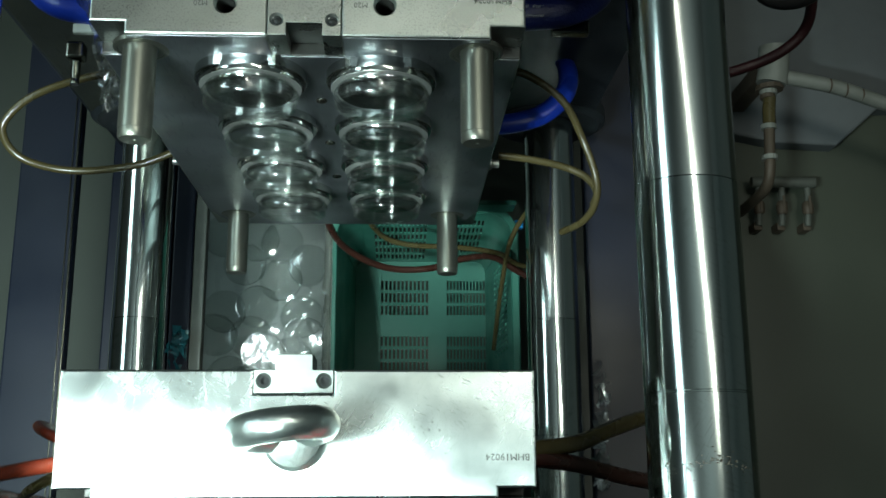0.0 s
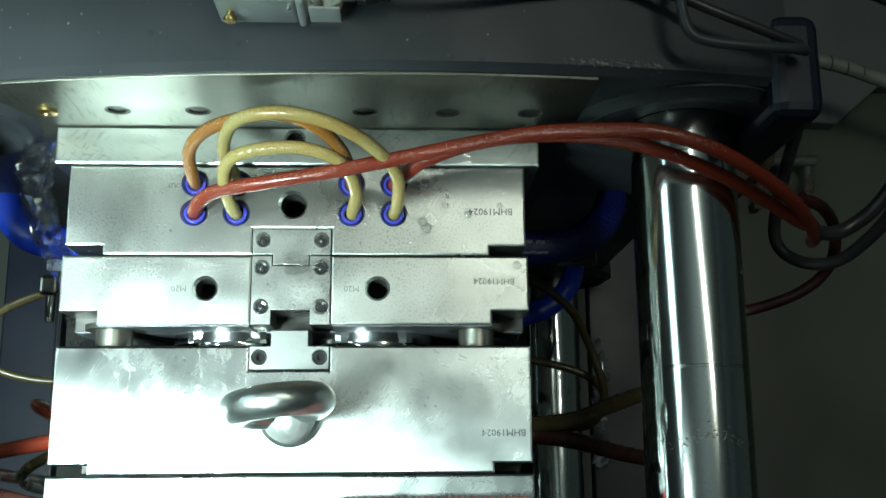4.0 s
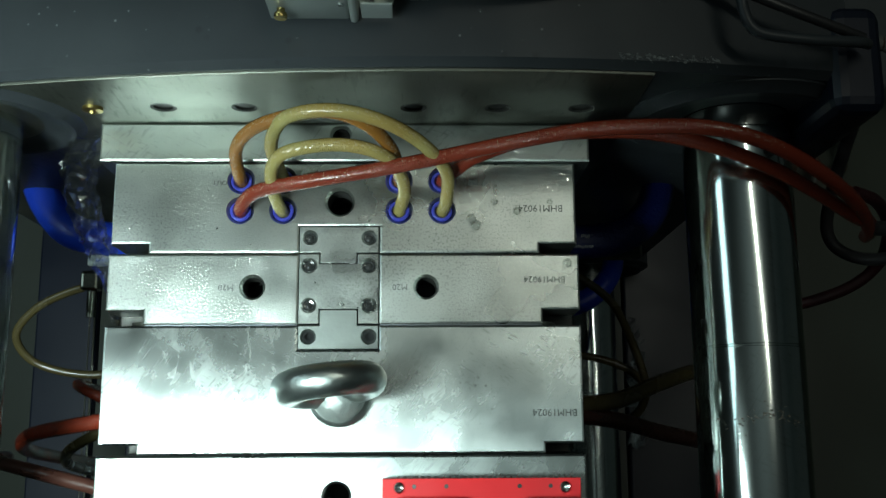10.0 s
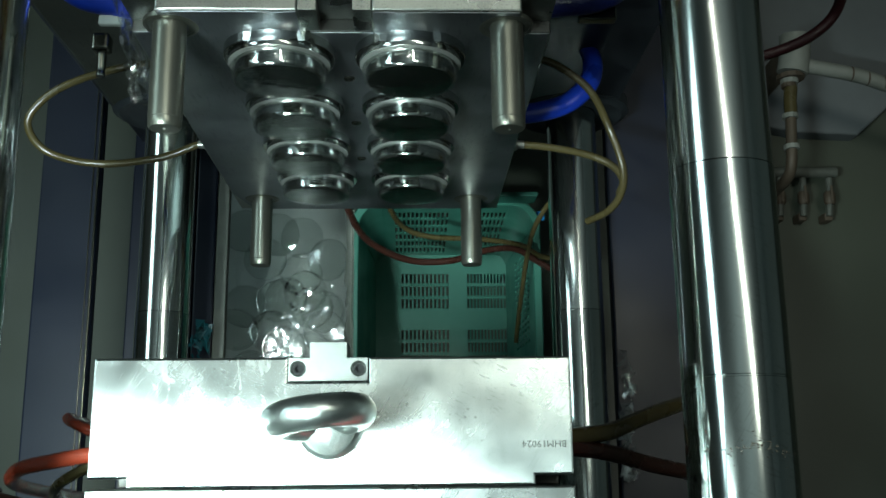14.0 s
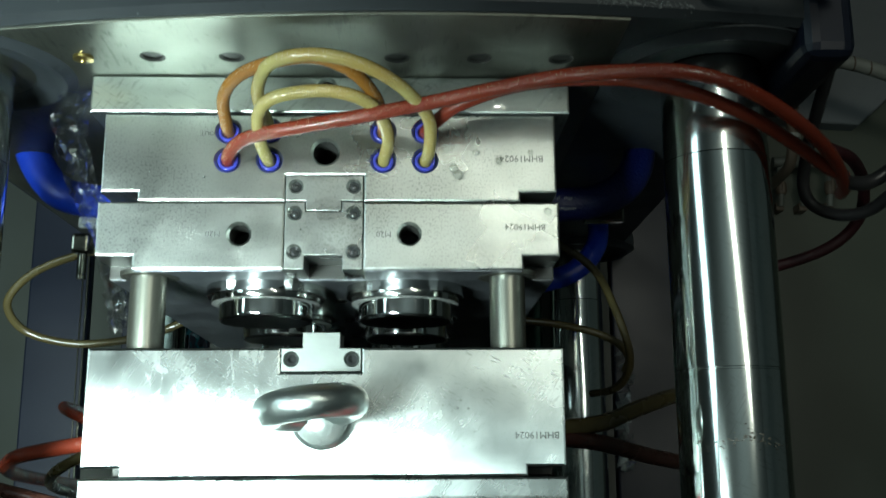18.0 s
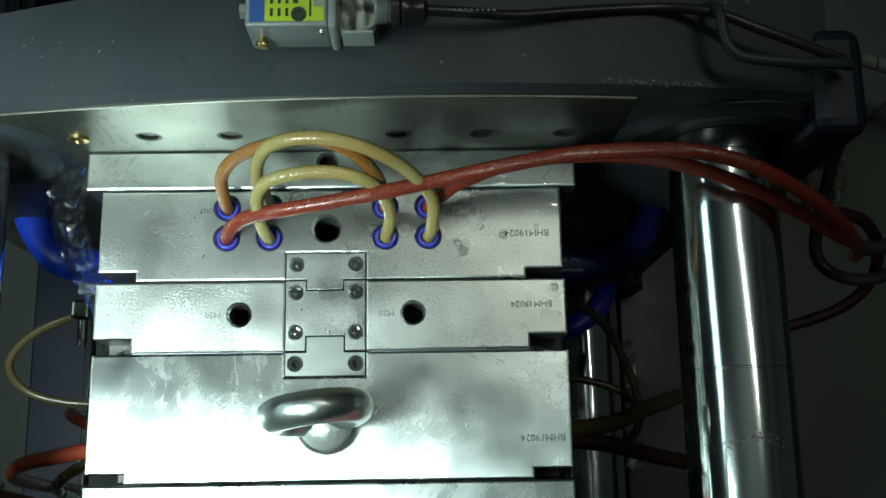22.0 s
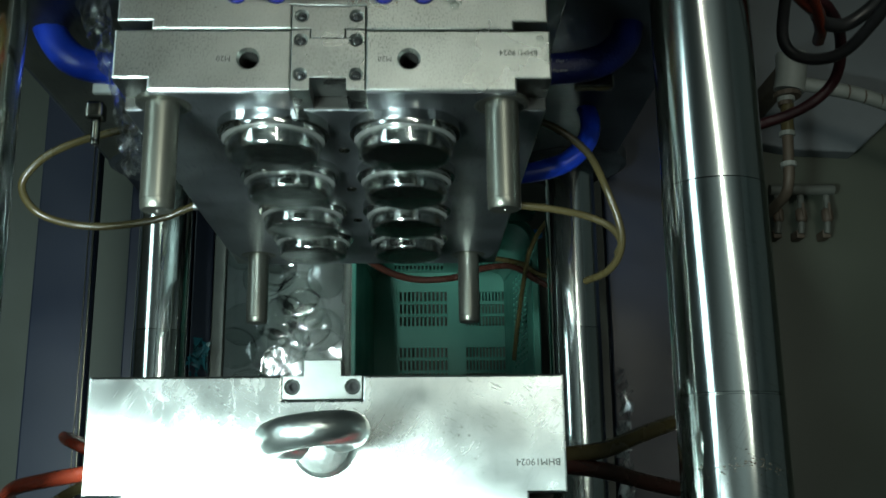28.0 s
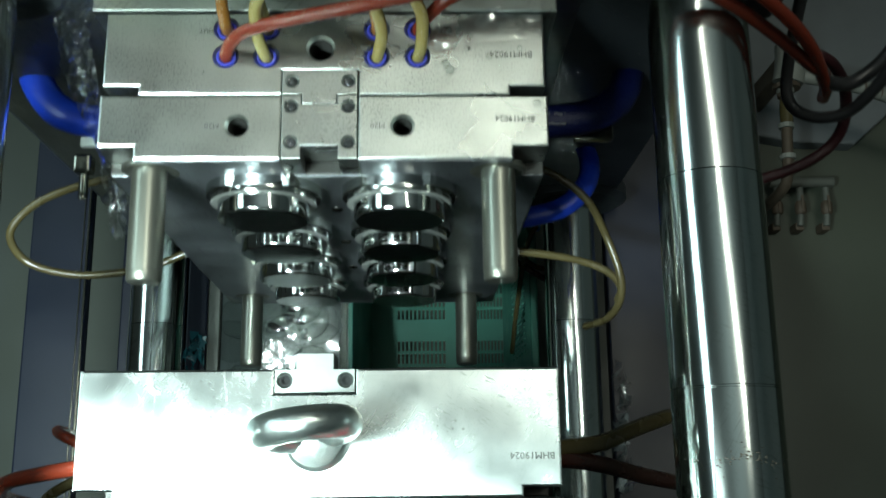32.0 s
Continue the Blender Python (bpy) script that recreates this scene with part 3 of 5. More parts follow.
def machine_bed():
    bed = root("machine_bed", "dark navy painted steel machine bed under the mould", "machine frame")
    # outer longitudinal beams with open floor beside them
    for x0, x1 in ((-0.558, -0.460), (0.40, 0.60)):
        part("beam", box_bm(x0, x1, -0.9, 1.5, 0.675, 0.70, 0.004), FRAME, bed)
        for y0, y1 in ((-0.9, -0.6), (1.2, 1.5)):
            part("post", box_bm(x0 + 0.004, x1 - 0.004, y0, y1, 0.0, 0.6745, 0.004), FRAME, bed)
    for x0, x1 in ((-0.432, -0.319), (-0.3165, -0.281), (0.335, 0.399)):
        part("inner_rail", box_bm(x0, x1, -0.9, 1.5, 0.46, 0.60, 0.003), FRAME, bed)
    part("rail_flange", box_bm(-0.2808, -0.260, -0.5, 1.1, 0.575, 0.596, 0.002), PIPE_FADED, bed, "dull grey sheet metal flange along the rail")
    part("edge_strip", box_bm(-0.464, -0.4605, -0.9, 1.5, 0.7005, 0.705, 0.001), PIN_STEEL, bed, "thin bright steel edge strip")
    part("edge_strip", box_bm(-0.4715, -0.4695, -0.9, 1.5, 0.7005, 0.7025, 0.0005), PIN_STEEL, bed)
    for y0, y1 in ((-0.9, -0.5), (1.1, 1.5)):
        part("cross_member", box_bm(-0.459, 0.3995, y0, y1, 0.0, 0.459, 0.006), FRAME, bed)
    # fixed platen, behind the viewer's edge of the mould
    plat = root("fixed_platen", "dark slate painted cast fixed platen behind the mould", "platen")
    part("body", box_bm(-0.45, 0.47, -0.60, -0.26, 0.661, 1.62, 0.02), PLATEN, plat)
    part("side_foot", box_bm(-0.548, -0.451, -0.60, -0.26, 0.7055, 0.85, 0.004), PLATEN, plat)
    part("side_foot", box_bm(0.471, 0.60, -0.60, -0.26, 0.701, 0.85, 0.004), PLATEN, plat)


machine_bed()


# ---- crate, drop sheet and the floor corner ----
def panel_with_grilles(name, parent, width, height, grilles, at, u, v, thick=0.003):
    """A plastic wall with real slots, one connected sheet; grilles: (x0, x1, z0, z1, nx, nz)."""
    u, v, at = Vector(u), Vector(v), Vector(at)
    w = u.cross(v).normalized() * thick
    xs, zs, slots = {0.0, width}, {0.0, height}, []
    for x0, x1, z0, z1, nx, nz in grilles:
        px, pz = (x1 - x0) / nx, (z1 - z0) / nz
        sx = [(x0 + px * (i + 0.22), x0 + px * (i + 0.80)) for i in range(nx)]
        sz = [(z0 + pz * (k + 0.12), z0 + pz * (k + 0.88)) for k in range(nz)]
        xs.update(itertools.chain(*sx))
        zs.update(itertools.chain(*sz))
        slots += list(itertools.product(sx, sz))
    xs, zs = sorted(round(q, 5) for q in xs), sorted(round(q, 5) for q in zs)
    bm = bmesh.new()
    made = {}

    def vert(i, k, c):
        if (i, k, c) not in made:
            made[i, k, c] = bm.verts.new(at + u * xs[i] + v * zs[k] + w * (c - 0.5))
        return made[i, k, c]

    def solid(i, k):
        if not (0 <= i < len(xs) - 1 and 0 <= k < len(zs) - 1):
            return False
        ca, cb = (xs[i] + xs[i + 1]) / 2, (zs[k] + zs[k + 1]) / 2
        return not any(a[0] < ca < a[1] and b[0] < cb < b[1] for a, b in slots)

    for i in range(len(xs) - 1):
        for k in range(len(zs) - 1):
            if not solid(i, k):
                continue
            for c in (0, 1):
                bm.faces.new((vert(i, k, c), vert(i + 1, k, c), vert(i + 1, k + 1, c), vert(i, k + 1, c)))
            for di, dk, p, q in ((-1, 0, (0, 0), (0, 1)), (1, 0, (1, 0), (1, 1)), (0, -1, (0, 0), (1, 0)), (0, 1, (0, 1), (1, 1))):
                if not solid(i + di, k + dk):
                    bm.faces.new((vert(i + p[0], k + p[1], 0), vert(i + q[0], k + q[1], 0), vert(i + q[0], k + q[1], 1), vert(i + p[0], k + p[1], 1)))
    return part(name, bm, GREEN, parent)


def round_corner(cx, cy, a0, r, zb, zt, lean, thick=0.003, steps=7):
    """A quarter-round corner wall that leans with its neighbours."""
    bm = bmesh.new()
    rows = []
    for i in range(steps + 1):
        a = radians(a0 + 90 * i / steps)
        c, d = math.cos(a), math.sin(a)
        rows.append([bm.verts.new((cx + (r - out) * c, cy + (r - out) * d, z)) for out, z in
                     ((lean, zb), (0.0, zt), (thick, zt), (lean + thick, zb))])
    for p, q in zip(rows, rows[1:]):
        for k in range(4):
            bm.faces.new((p[k], q[k], q[(k + 1) % 4], p[(k + 1) % 4]))
    bm.faces.new(rows[0])
    bm.faces.new(rows[-1])
    return bm


def crate():
    c = root("plastic_crate", "sea-green slotted plastic crate under the open mould", "crate")
    x0, x1, y0, y1, zt, zb, r = -0.037, 0.298, -0.18, 0.412, 0.485, 0.150, 0.045
    ins = 0.022
    h, lean = zt - zb, 0.022 / (zt - zb)
    # walls lean inwards towards the floor and meet in round corners
    g = [(0.030, 0.140, 0.015, 0.300, 13, 6), (0.188, 0.268, 0.015, 0.300, 10, 6)]
    g = [(p - r + 0.037, q - r + 0.037, *rest) for p, q, *rest in g]
    panel_with_grilles("back_wall", c, x1 - x0 - 2 * r, h, g, (x0 + r, y1 - ins, zb), (1, 0, 0), (0, lean, 1))
    panel_with_grilles("front_wall", c, x1 - x0 - 2 * r, h, g, (x0 + r, y0 + ins, zb), (1, 0, 0), (0, -lean, 1))
    side = [(0.03, 0.22, 0.12, 0.28, 16, 5), (0.29, 0.48, 0.12, 0.28, 16, 5)]
    panel_with_grilles("side_wall", c, y1 - y0 - 2 * r, h, [], (x0 + ins, y0 + r, zb), (0, 1, 0), (-lean, 0, 1))
    panel_with_grilles("side_wall", c, y1 - y0 - 2 * r, h, side, (x1 - ins, y0 + r, zb), (0, 1, 0), (lean, 0, 1))
    for cx, cy, a0 in ((x0 + r, y0 + r, 180), (x1 - r, y0 + r, 270), (x1 - r, y1 - r, 0), (x0 + r, y1 - r, 90)):
        part("corner", round_corner(cx, cy, a0, r, zb, zt, ins), GREEN, c, smooth=True)
    fl = []
    for gx, gw in ((0.078, 0.108), (0.224, 0.088)):
        for gy in (0.070, 0.195, 0.320, 0.445):
            fl.append((gx - ins, gx + gw - ins, gy - ins, gy + 0.084 - ins, 12, 3))
    panel_with_grilles("floor_panel", c, x1 - x0 - 2 * ins, y1 - y0 - 2 * ins, fl, (x0 + ins, y0 + ins, zb), (1, 0, 0), (0, 1, 0))
    # flat rim that follows the round corners
    bm = bmesh.new()
    rings = []
    for cx, cy, a0 in ((x0 + r, y0 + r, 180), (x1 - r, y0 + r, 270), (x1 - r, y1 - r, 0), (x0 + r, y1 - r, 90)):
        for i in range(8):
            a = radians(a0 + 90 * i / 7)
            q, d = math.cos(a), math.sin(a)
            rings.append([bm.verts.new((cx + (r + o) * q, cy + (r + o) * d, zt + e)) for o, e in
                          ((-0.003, 0.0), (-0.003, 0.008), (-0.001, 0.010), (0.010, 0.010), (0.012, 0.008), (0.012, -0.010), (0.0095, -0.010), (0.0095, 0.0))])
    for i in range(len(rings)):
        p, q = rings[i], rings[(i + 1) % len(rings)]
        for k in range(8):
            bm.faces.new((p[k], q[k], q[(k + 1) % 8], p[(k + 1) % 8]))
    part("rim", bm, GREEN, c, smooth=True)
    lug = plate_bm([(0.205, zt + 0.010), (0.300, zt + 0.010), (0.300, zt + 0.062), (0.232, zt + 0.062), (0.226, zt + 0.058), (0.222, zt + 0.030), (0.214, zt + 0.016)], [], -0.004, 0.004, chamfer=0.002)
    lug.transform(Matrix(((1, 0, 0, 0), (0, 0, -1, y1 + 0.004), (0, 1, 0, 0), (0, 0, 0, 1))))
    part("stacking_lug", lug, GREEN, c, "raised stacking lug at one end")
    for px, py in ((x0 + 0.05, y0 + 0.05), (x1 - 0.05, y0 + 0.05), (x0 + 0.05, y1 - 0.05), (x1 - 0.05, y1 - 0.05)):
        part("foot", box_bm(px - 0.02, px + 0.02, py - 0.02, py + 0.02, 0.002, zb - 0.002, 0.003, 1), GREEN, c)


crate()


def drop_sheet():
    s = root("catch_tray", "dull grey sheet metal catch tray scattered with clear caps", "tray")
    bm = bmesh.new()
    nx, ny = 12, 30
    grid = [[bm.verts.new((-0.385 + 0.309 * i / nx, -0.3 + 1.1 * j / ny,
                           0.120 + 0.006 * noise.noise(Vector((i * 0.4, j * 0.35, 2.0))))) for j in range(ny + 1)] for i in range(nx + 1)]
    for i in range(nx):
        for j in range(ny):
            bm.faces.new((grid[i][j], grid[i + 1][j], grid[i + 1][j + 1], grid[i][j + 1]))
    bmesh.ops.solidify(bm, geom=bm.faces[:], thickness=0.003)
    part("sheet", bm, SHEET, s, smooth=True)
    part("side_flange", box_bm(-0.391, -0.387, -0.3, 0.8, 0.08, 0.17, 0.001), SHEET, s)
    for x in (-0.37, -0.10):
        for y in (-0.27, 0.76):
            part("leg", box_bm(x, x + 0.02, y, y + 0.02, 0.0, 0.112, 0.001), SHEET, s)
    # crumpled film added between the caps, to scatter glints over the tray
    rng = random.Random(29)
    film = bmesh.new()
    g = [[film.verts.new((-0.325 + 0.235 * i / 26 + rng.uniform(-0.004, 0.004), 0.02 + 0.42 * j / 40 + rng.uniform(-0.004, 0.004),
                          0.1335 + 0.0052 * ((j * 0.33 + 0.6 * noise.noise(Vector((i * 0.3, j * 0.1, 7)))) % 1.0) + rng.uniform(0, 0.0016))) for j in range(41)] for i in range(27)]
    for i in range(26):
        for j in range(40):
            if noise.noise(Vector((i * 0.17, j * 0.15, 1.0))) > -0.12:
                film.faces.new((g[i][j], g[i + 1][j], g[i + 1][j + 1]))
                film.faces.new((g[i][j], g[i + 1][j + 1], g[i][j + 1]))
    sheet = part("glint_film", film, FILM_THIN)
    sheet.visible_shadow = False
    tagged(sheet, "crumpled clear film added over the grey tray for glints", "plastic film")
    # torn clear film along the open edge
    bm = bmesh.new()
    low, high = [], []
    for j in range(61):
        y = -0.29 + 1.08 * j / 60
        w = 0.010 + 0.007 * abs(math.sin(j * 0.62)) + 0.004 * noise.noise(Vector((j * 0.5, 0, 0)))
        low.append(bm.verts.new((-0.0775, y, 0.132)))
        high.append(bm.verts.new((-0.0775 + w, y, 0.138 + 0.006 * math.sin(j * 0.9))))
    for j in range(60):
        bm.faces.new((low[j], low[j + 1], high[j + 1], high[j]))
    bmesh.ops.solidify(bm, geom=bm.faces[:], thickness=0.0008)
    # slivers of broken clear plastic among the caps
    rng = random.Random(17)
    bm2 = bmesh.new()
    for k in range(170):
        c = Vector((rng.gauss(-0.19, 0.055), rng.gauss(0.24, 0.14), 0.131 + rng.random() ** 2 * 0.03))
        if not -0.34 < c.x < -0.09 or not -0.1 < c.y < 0.6:
            continue
        a, w = rng.uniform(0, 6.28), rng.uniform(0.001, 0.003)
        rad, sweep, tilt = rng.uniform(0.006, 0.03), rng.uniform(0.3, 1.0), rng.uniform(-0.7, 0.7)
        prev = None
        for i in range(5):
            b = a + sweep * i / 4
            o = Vector((rad * (math.cos(b) - math.cos(a)), rad * (math.sin(b) - math.sin(a)), 0))
            pair = (bm2.verts.new(c + o), bm2.verts.new(c + o + Vector((math.cos(b), math.sin(b), tilt)) * w))
            if prev:
                bm2.faces.new((prev[0], pair[0], pair[1], prev[1]))
            prev = pair
    slivers = part("plastic_slivers", bm2, FILM, smooth=True)
    tagged(slivers, "scattered glinting slivers of clear plastic on the tray", "plastic slivers", kind="stuff")
    part("film_edge", bm, FILM, s, "torn clear film edge", smooth=True)


drop_sheet()


def torn_film():
    """A torn strip of pale film that lies over the crate's long rim."""
    bm = bmesh.new()
    rows = []
    for j in range(71):
        y = -0.17 + 0.57 * j / 70
        w = 0.013 + 0.008 * noise.noise(Vector((j * 0.23, 3.0, 0))) + 0.005 * noise.noise(Vector((j * 0.8, 9.0, 0)))
        z = 0.4985 + 0.002 * noise.noise(Vector((j * 0.4, 0, 5)))
        rows.append([bm.verts.new((-0.0465 - w * u, y, z - 0.030 * u * u)) for u in (-0.35, 0.0, 0.35, 0.7, 1.0)])
    for p, q in zip(rows, rows[1:]):
        for k in range(4):
            bm.faces.new((p[k], q[k], q[k + 1], p[k + 1]))
    bmesh.ops.solidify(bm, geom=bm.faces[:], thickness=0.0006)
    tagged(part("torn_film", bm, CLEAR_DULL, smooth=True), "torn pale plastic film lying over the crate rim", "plastic film")


torn_film()


def cap_mesh(name):
    """A clear moulded cap: thin cup with rim bead and inner step."""
    bm = bmesh.new()
    r = 0.0465
    prof = [(0.0, 0.0), (r - 0.006, 0.0), (r - 0.002, 0.0010), (r - 0.0004, 0.0032), (r, 0.006), (r, 0.0125), (r + 0.0014, 0.0135), (r + 0.0018, 0.0150), (r + 0.0010, 0.0165),
            (r - 0.0010, 0.0165), (r - 0.0020, 0.0155), (r - 0.0020, 0.0085), (r - 0.0030, 0.0075), (r - 0.0030, 0.0045), (r - 0.0055, 0.0022), (0.0, 0.0020)]
    lathe_bm(prof, 40, "z", bm=bm)
    me = bpy.data.meshes.new(name)
    bmesh.ops.recalc_face_normals(bm, faces=bm.faces)
    for f in bm.faces:
        f.smooth = True
    bm.to_mesh(me)
    bm.free()
    me.set_sharp_from_angle(angle=radians(35))
    me.materials.append(CLEAR)
    return me


CAP = cap_mesh("clear_cap")


def cap(label, group):
    ob = new("clear_cap", CAP)
    ob.visible_shadow = False
    return tagged(ob, label, "plastic cap", group)


def scattered_caps():
    """A loose heap: flat ones below, leaning and upturned ones on top, thickest towards the mould."""
    rng = random.Random(7)
    spots = []
    for k in range(4000):
        y = 0.04 + 0.42 * rng.random() ** 1.35
        x = rng.uniform(-0.315, -0.120)
        layer = 0 if len(spots) < 14 else 1 if len(spots) < 24 else 2
        if all((x - a) ** 2 + (y - b) ** 2 > (0.060 if layer == l else 0.044) ** 2 for a, b, l in spots):
            spots.append((x, y, layer))
        if len(spots) >= 21:
            break
    lit = 0
    for x, y, layer in spots:
        ob = cap("clear plastic cap lying on the grey tray", "caps on the tray")
        tilt = rng.uniform(0, 12) if layer == 0 else rng.uniform(8, 38) if layer == 1 else rng.uniform(15, 70)
        flip = 180 if rng.random() < 0.4 else 0
        if layer == 1 and lit < 4 and -0.28 < x < -0.10 and 0.12 < y < 0.36:
            # lying on its neighbours' rims, turned up to the lamp
            lit += 1
            ob.matrix_basis = pose(x, y, 0.1455, 9.4 + rng.uniform(-2, 2), 3.4 + rng.uniform(-1.5, 1.5), 0)
            continue
        z = 0.1285 + (0.017 if flip else 0.0) + 0.047 * math.sin(radians(tilt)) + layer * 0.012
        ob.matrix_basis = pose(x, y, z, 0, 0, rng.uniform(0, 360)) @ pose(0, 0, 0, flip + tilt, 0, 0) @ pose(0, 0, 0, 0, 0, rng.uniform(0, 360))


scattered_caps()


def floor_corner():
    """Slab, white water pipe and valve on the floor beside the machine."""
    bm = plate_bm([(0.74, 0.765), (1.0, 0.715), (1.15, 0.708), (1.262, 0.805), (1.9, 0.83), (1.9, 2.2), (0.74, 2.2)], [], 0.0005, 0.05, chamfer=0.006)
    tagged(part("floor_slab", bm, CONCRETE), "dusty pale grey concrete slab beside the machine", "slab", kind="structure")
    p = root("water_pipe", "white painted water pipe with a rusty valve", "pipe")
    part("pipe_run", tube_bm([(0.925, 0.780, 0.30), (1.043, 0.757, 0.30), (1.138, 0.724, 0.30), (1.4, 0.63, 0.30), (1.8, 0.49, 0.30)], 0.016, 14, 4), PIPE_WHITE, p, smooth=True)
    part("tee", tube_bm([(0.909, 0.845, 0.31), (0.907, 0.80, 0.305), (0.900, 0.762, 0.300)], 0.033, 16, 3), PIPE_WHITE, p, smooth=True)
    for x, y in ((1.03, 0.760), (1.065, 0.750), (1.10, 0.738)):
        part("stain_band", lathe_bm([(0.0, -0.002), (0.0165, -0.002), (0.0165, 0.002), (0.0, 0.002)], 14, "x", (x, y, 0.30)), PIPE_BROWN, p, "dark rusty band")
    for k, (y, r, mt) in enumerate(((0.752, 0.030, PIPE_BROWN), (0.742, 0.019, PIPE_WHITE), (0.733, 0.016, PIPE_BROWN), (0.662, 0.017, PIPE_WHITE), (0.592, 0.017, PIPE_WHITE))):
        part("nut", lathe_bm([(0.0, -0.005), (r, -0.005), (r, 0.005), (0.0, 0.005)], 12, "y", (0.896 - 0.0028 * k, y, 0.298)), mt, p)
    part("valve", tube_bm([(0.895, 0.731, 0.298), (0.891, 0.70, 0.298), (0.890, 0.668, 0.298)], 0.0145, 12, 3), OLIVE_HOSE, p, smooth=True)
    part("riser", tube_bm([(0.889, 0.657, 0.297), (0.886, 0.60, 0.296), (0.884, 0.555, 0.29), (0.884, 0.53, 0.24), (0.884, 0.525, 0.0)], 0.012, 12, 3), PIPE_BROWN, p, smooth=True)
    part("stand", box_bm(0.885, 0.925, 0.79, 0.83, 0.0505, 0.275, 0.004), PIPE_BROWN, p)
    part("stand", box_bm(1.55, 1.59, 0.56, 0.60, 0.0, 0.285, 0.004), PIPE_BROWN, p)
    f = root("pipe_manifold", "faded grey pipe manifold with rusty valves on the floor", "pipe manifold")
    part("header", tube_bm([(0.930, 0.612, 0.05), (1.0, 0.612, 0.05), (1.085, 0.612, 0.05)], 0.013, 12, 3), PIPE_FADED, f, smooth=True)
    for x in (0.947, 1.003, 1.066):
        part("branch", tube_bm([(x, 0.598, 0.05), (x - 0.001, 0.56, 0.05), (x - 0.004, 0.505, 0.045)], 0.008, 10, 3), PIPE_FADED, f, smooth=True)
        v = part("valve", lathe_bm([(0.0, -0.016), (0.010, -0.016), (0.0135, -0.010), (0.0135, 0.010), (0.010, 0.016), (0.0, 0.016)], 14, "y", (x - 0.002, 0.548, 0.05)), PIPE_BROWN, f, "rusty brown valve body", smooth=True)
        part("lever", box_bm(x - 0.005, x + 0.001, 0.535, 0.575, 0.0645, 0.0675, 0.001), PIPE_BROWN, v)
        part("foot", box_bm(x - 0.014, x + 0.006, 0.495, 0.515, 0.0, 0.042, 0.003), PIPE_BROWN, f)


floor_corner()


# ---- mould ----
NOTCH = 0.032


def mould_plate(name, hw, y0, y1, notch, holes, mat, parent, z1=1.5, z0=0.812, label="", pocket=None, slot=0.09):
    """A mould plate with pry slots at two corners of its top and a pocket for the lock block: ("all" | "back" | "front", depth)."""
    p0, p1 = -0.0387, 0.0294
    if not notch:
        tops = [[(-hw, y0), (hw, y0), (hw, y1), (-hw, y1)]]
    else:
        left = [(-hw, y1), (-hw, y0 + notch), (-hw + NOTCH, y0 + notch), (-hw + NOTCH, y0)]
        right = [(hw - NOTCH, y0), (hw - NOTCH, y0 + notch), (hw, y0 + notch), (hw, y1)]
        side, d = pocket
        if side == "all":
            tops = [left + [(p0, y0), (p0, y1)], [(p1, y1), (p1, y0)] + right]
        elif side == "back":
            tops = [left + right + [(p1, y1), (p1, y1 - d), (p0, y1 - d), (p0, y1)]]
        else:
            tops = [left + [(p0, y0), (p0, y0 + d), (p1, y0 + d), (p1, y0)] + right]
    bm = bmesh.new()
    for k, outline in enumerate(tops):
        xs = [q[0] for q in outline]
        mine = [h for h in holes if min(xs) < h[0] < max(xs)]
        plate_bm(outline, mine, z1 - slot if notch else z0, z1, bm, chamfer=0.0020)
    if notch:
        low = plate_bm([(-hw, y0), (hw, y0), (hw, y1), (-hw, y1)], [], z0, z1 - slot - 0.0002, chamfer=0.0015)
        # slot floors get it too: brown oxide with the slot's shade painted in
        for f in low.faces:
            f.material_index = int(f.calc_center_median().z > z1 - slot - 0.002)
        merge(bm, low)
    return part(name, bm, mat, parent, label)


def lock_block(name, outline, screws, parent, screw_parent=None, mat=None):
    bm = plate_bm(outline, [(x, y, 0.0056, 0.007) for x, y in screws], 1.4562, 1.5006, segments=20, chamfer=0.0006)
    ob = part(name, bm, mat or BLOCK, parent, "small hardened steel lock block")
    for x, y in screws:
        socket_screw(x, y, 1.4995, screw_parent or ob, full=mat is not BLOCK_DRY)
    return ob


def fixed_mould():
    f = root("fixed_mould_half", "ground steel fixed half of an injection mould", "mould half")
    # reaches lower than the other plates, unseen, to darken the cores' reflections
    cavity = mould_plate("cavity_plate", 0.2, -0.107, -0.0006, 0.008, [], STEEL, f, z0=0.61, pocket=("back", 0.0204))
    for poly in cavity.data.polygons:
        # oiled parting side, unseen, set near-black for the core ends to mirror
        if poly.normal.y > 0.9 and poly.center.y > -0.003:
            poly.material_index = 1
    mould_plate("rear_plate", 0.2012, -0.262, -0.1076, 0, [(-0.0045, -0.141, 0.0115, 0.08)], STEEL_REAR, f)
    lock_block("lock_block", [(-0.0383, -0.0205), (0.029, -0.0205), (0.029, -0.0008), (0.0112, -0.0008), (0.0112, 0.0126), (-0.0205, 0.0126), (-0.0205, -0.0008), (-0.0383, -0.0008)],
               [(-0.0300, -0.0102), (0.0209, -0.0102)], f, mat=BLOCK_DRY)
    stamp("BHM19024", 0.0082, 0.176, -0.0735, 1.5, f)
    stamp("M30", 0.010, -0.030, -0.141, 1.5, f)
    # lifting eye
    eye = part("eyebolt", lathe_bm([(0.0, 0.0), (0.0215, 0.0), (0.0228, 0.003), (0.0225, 0.009), (0.0205, 0.015), (0.016, 0.0205), (0.009, 0.0235), (0.0, 0.0245)], 40, at=(-0.0030, -0.0590, 1.5002)),
               DOME, f, "forged zinc-plated lifting eyebolt", smooth=True)
    bm = bmesh.new()
    major, minor = 0.0328, 0.0134
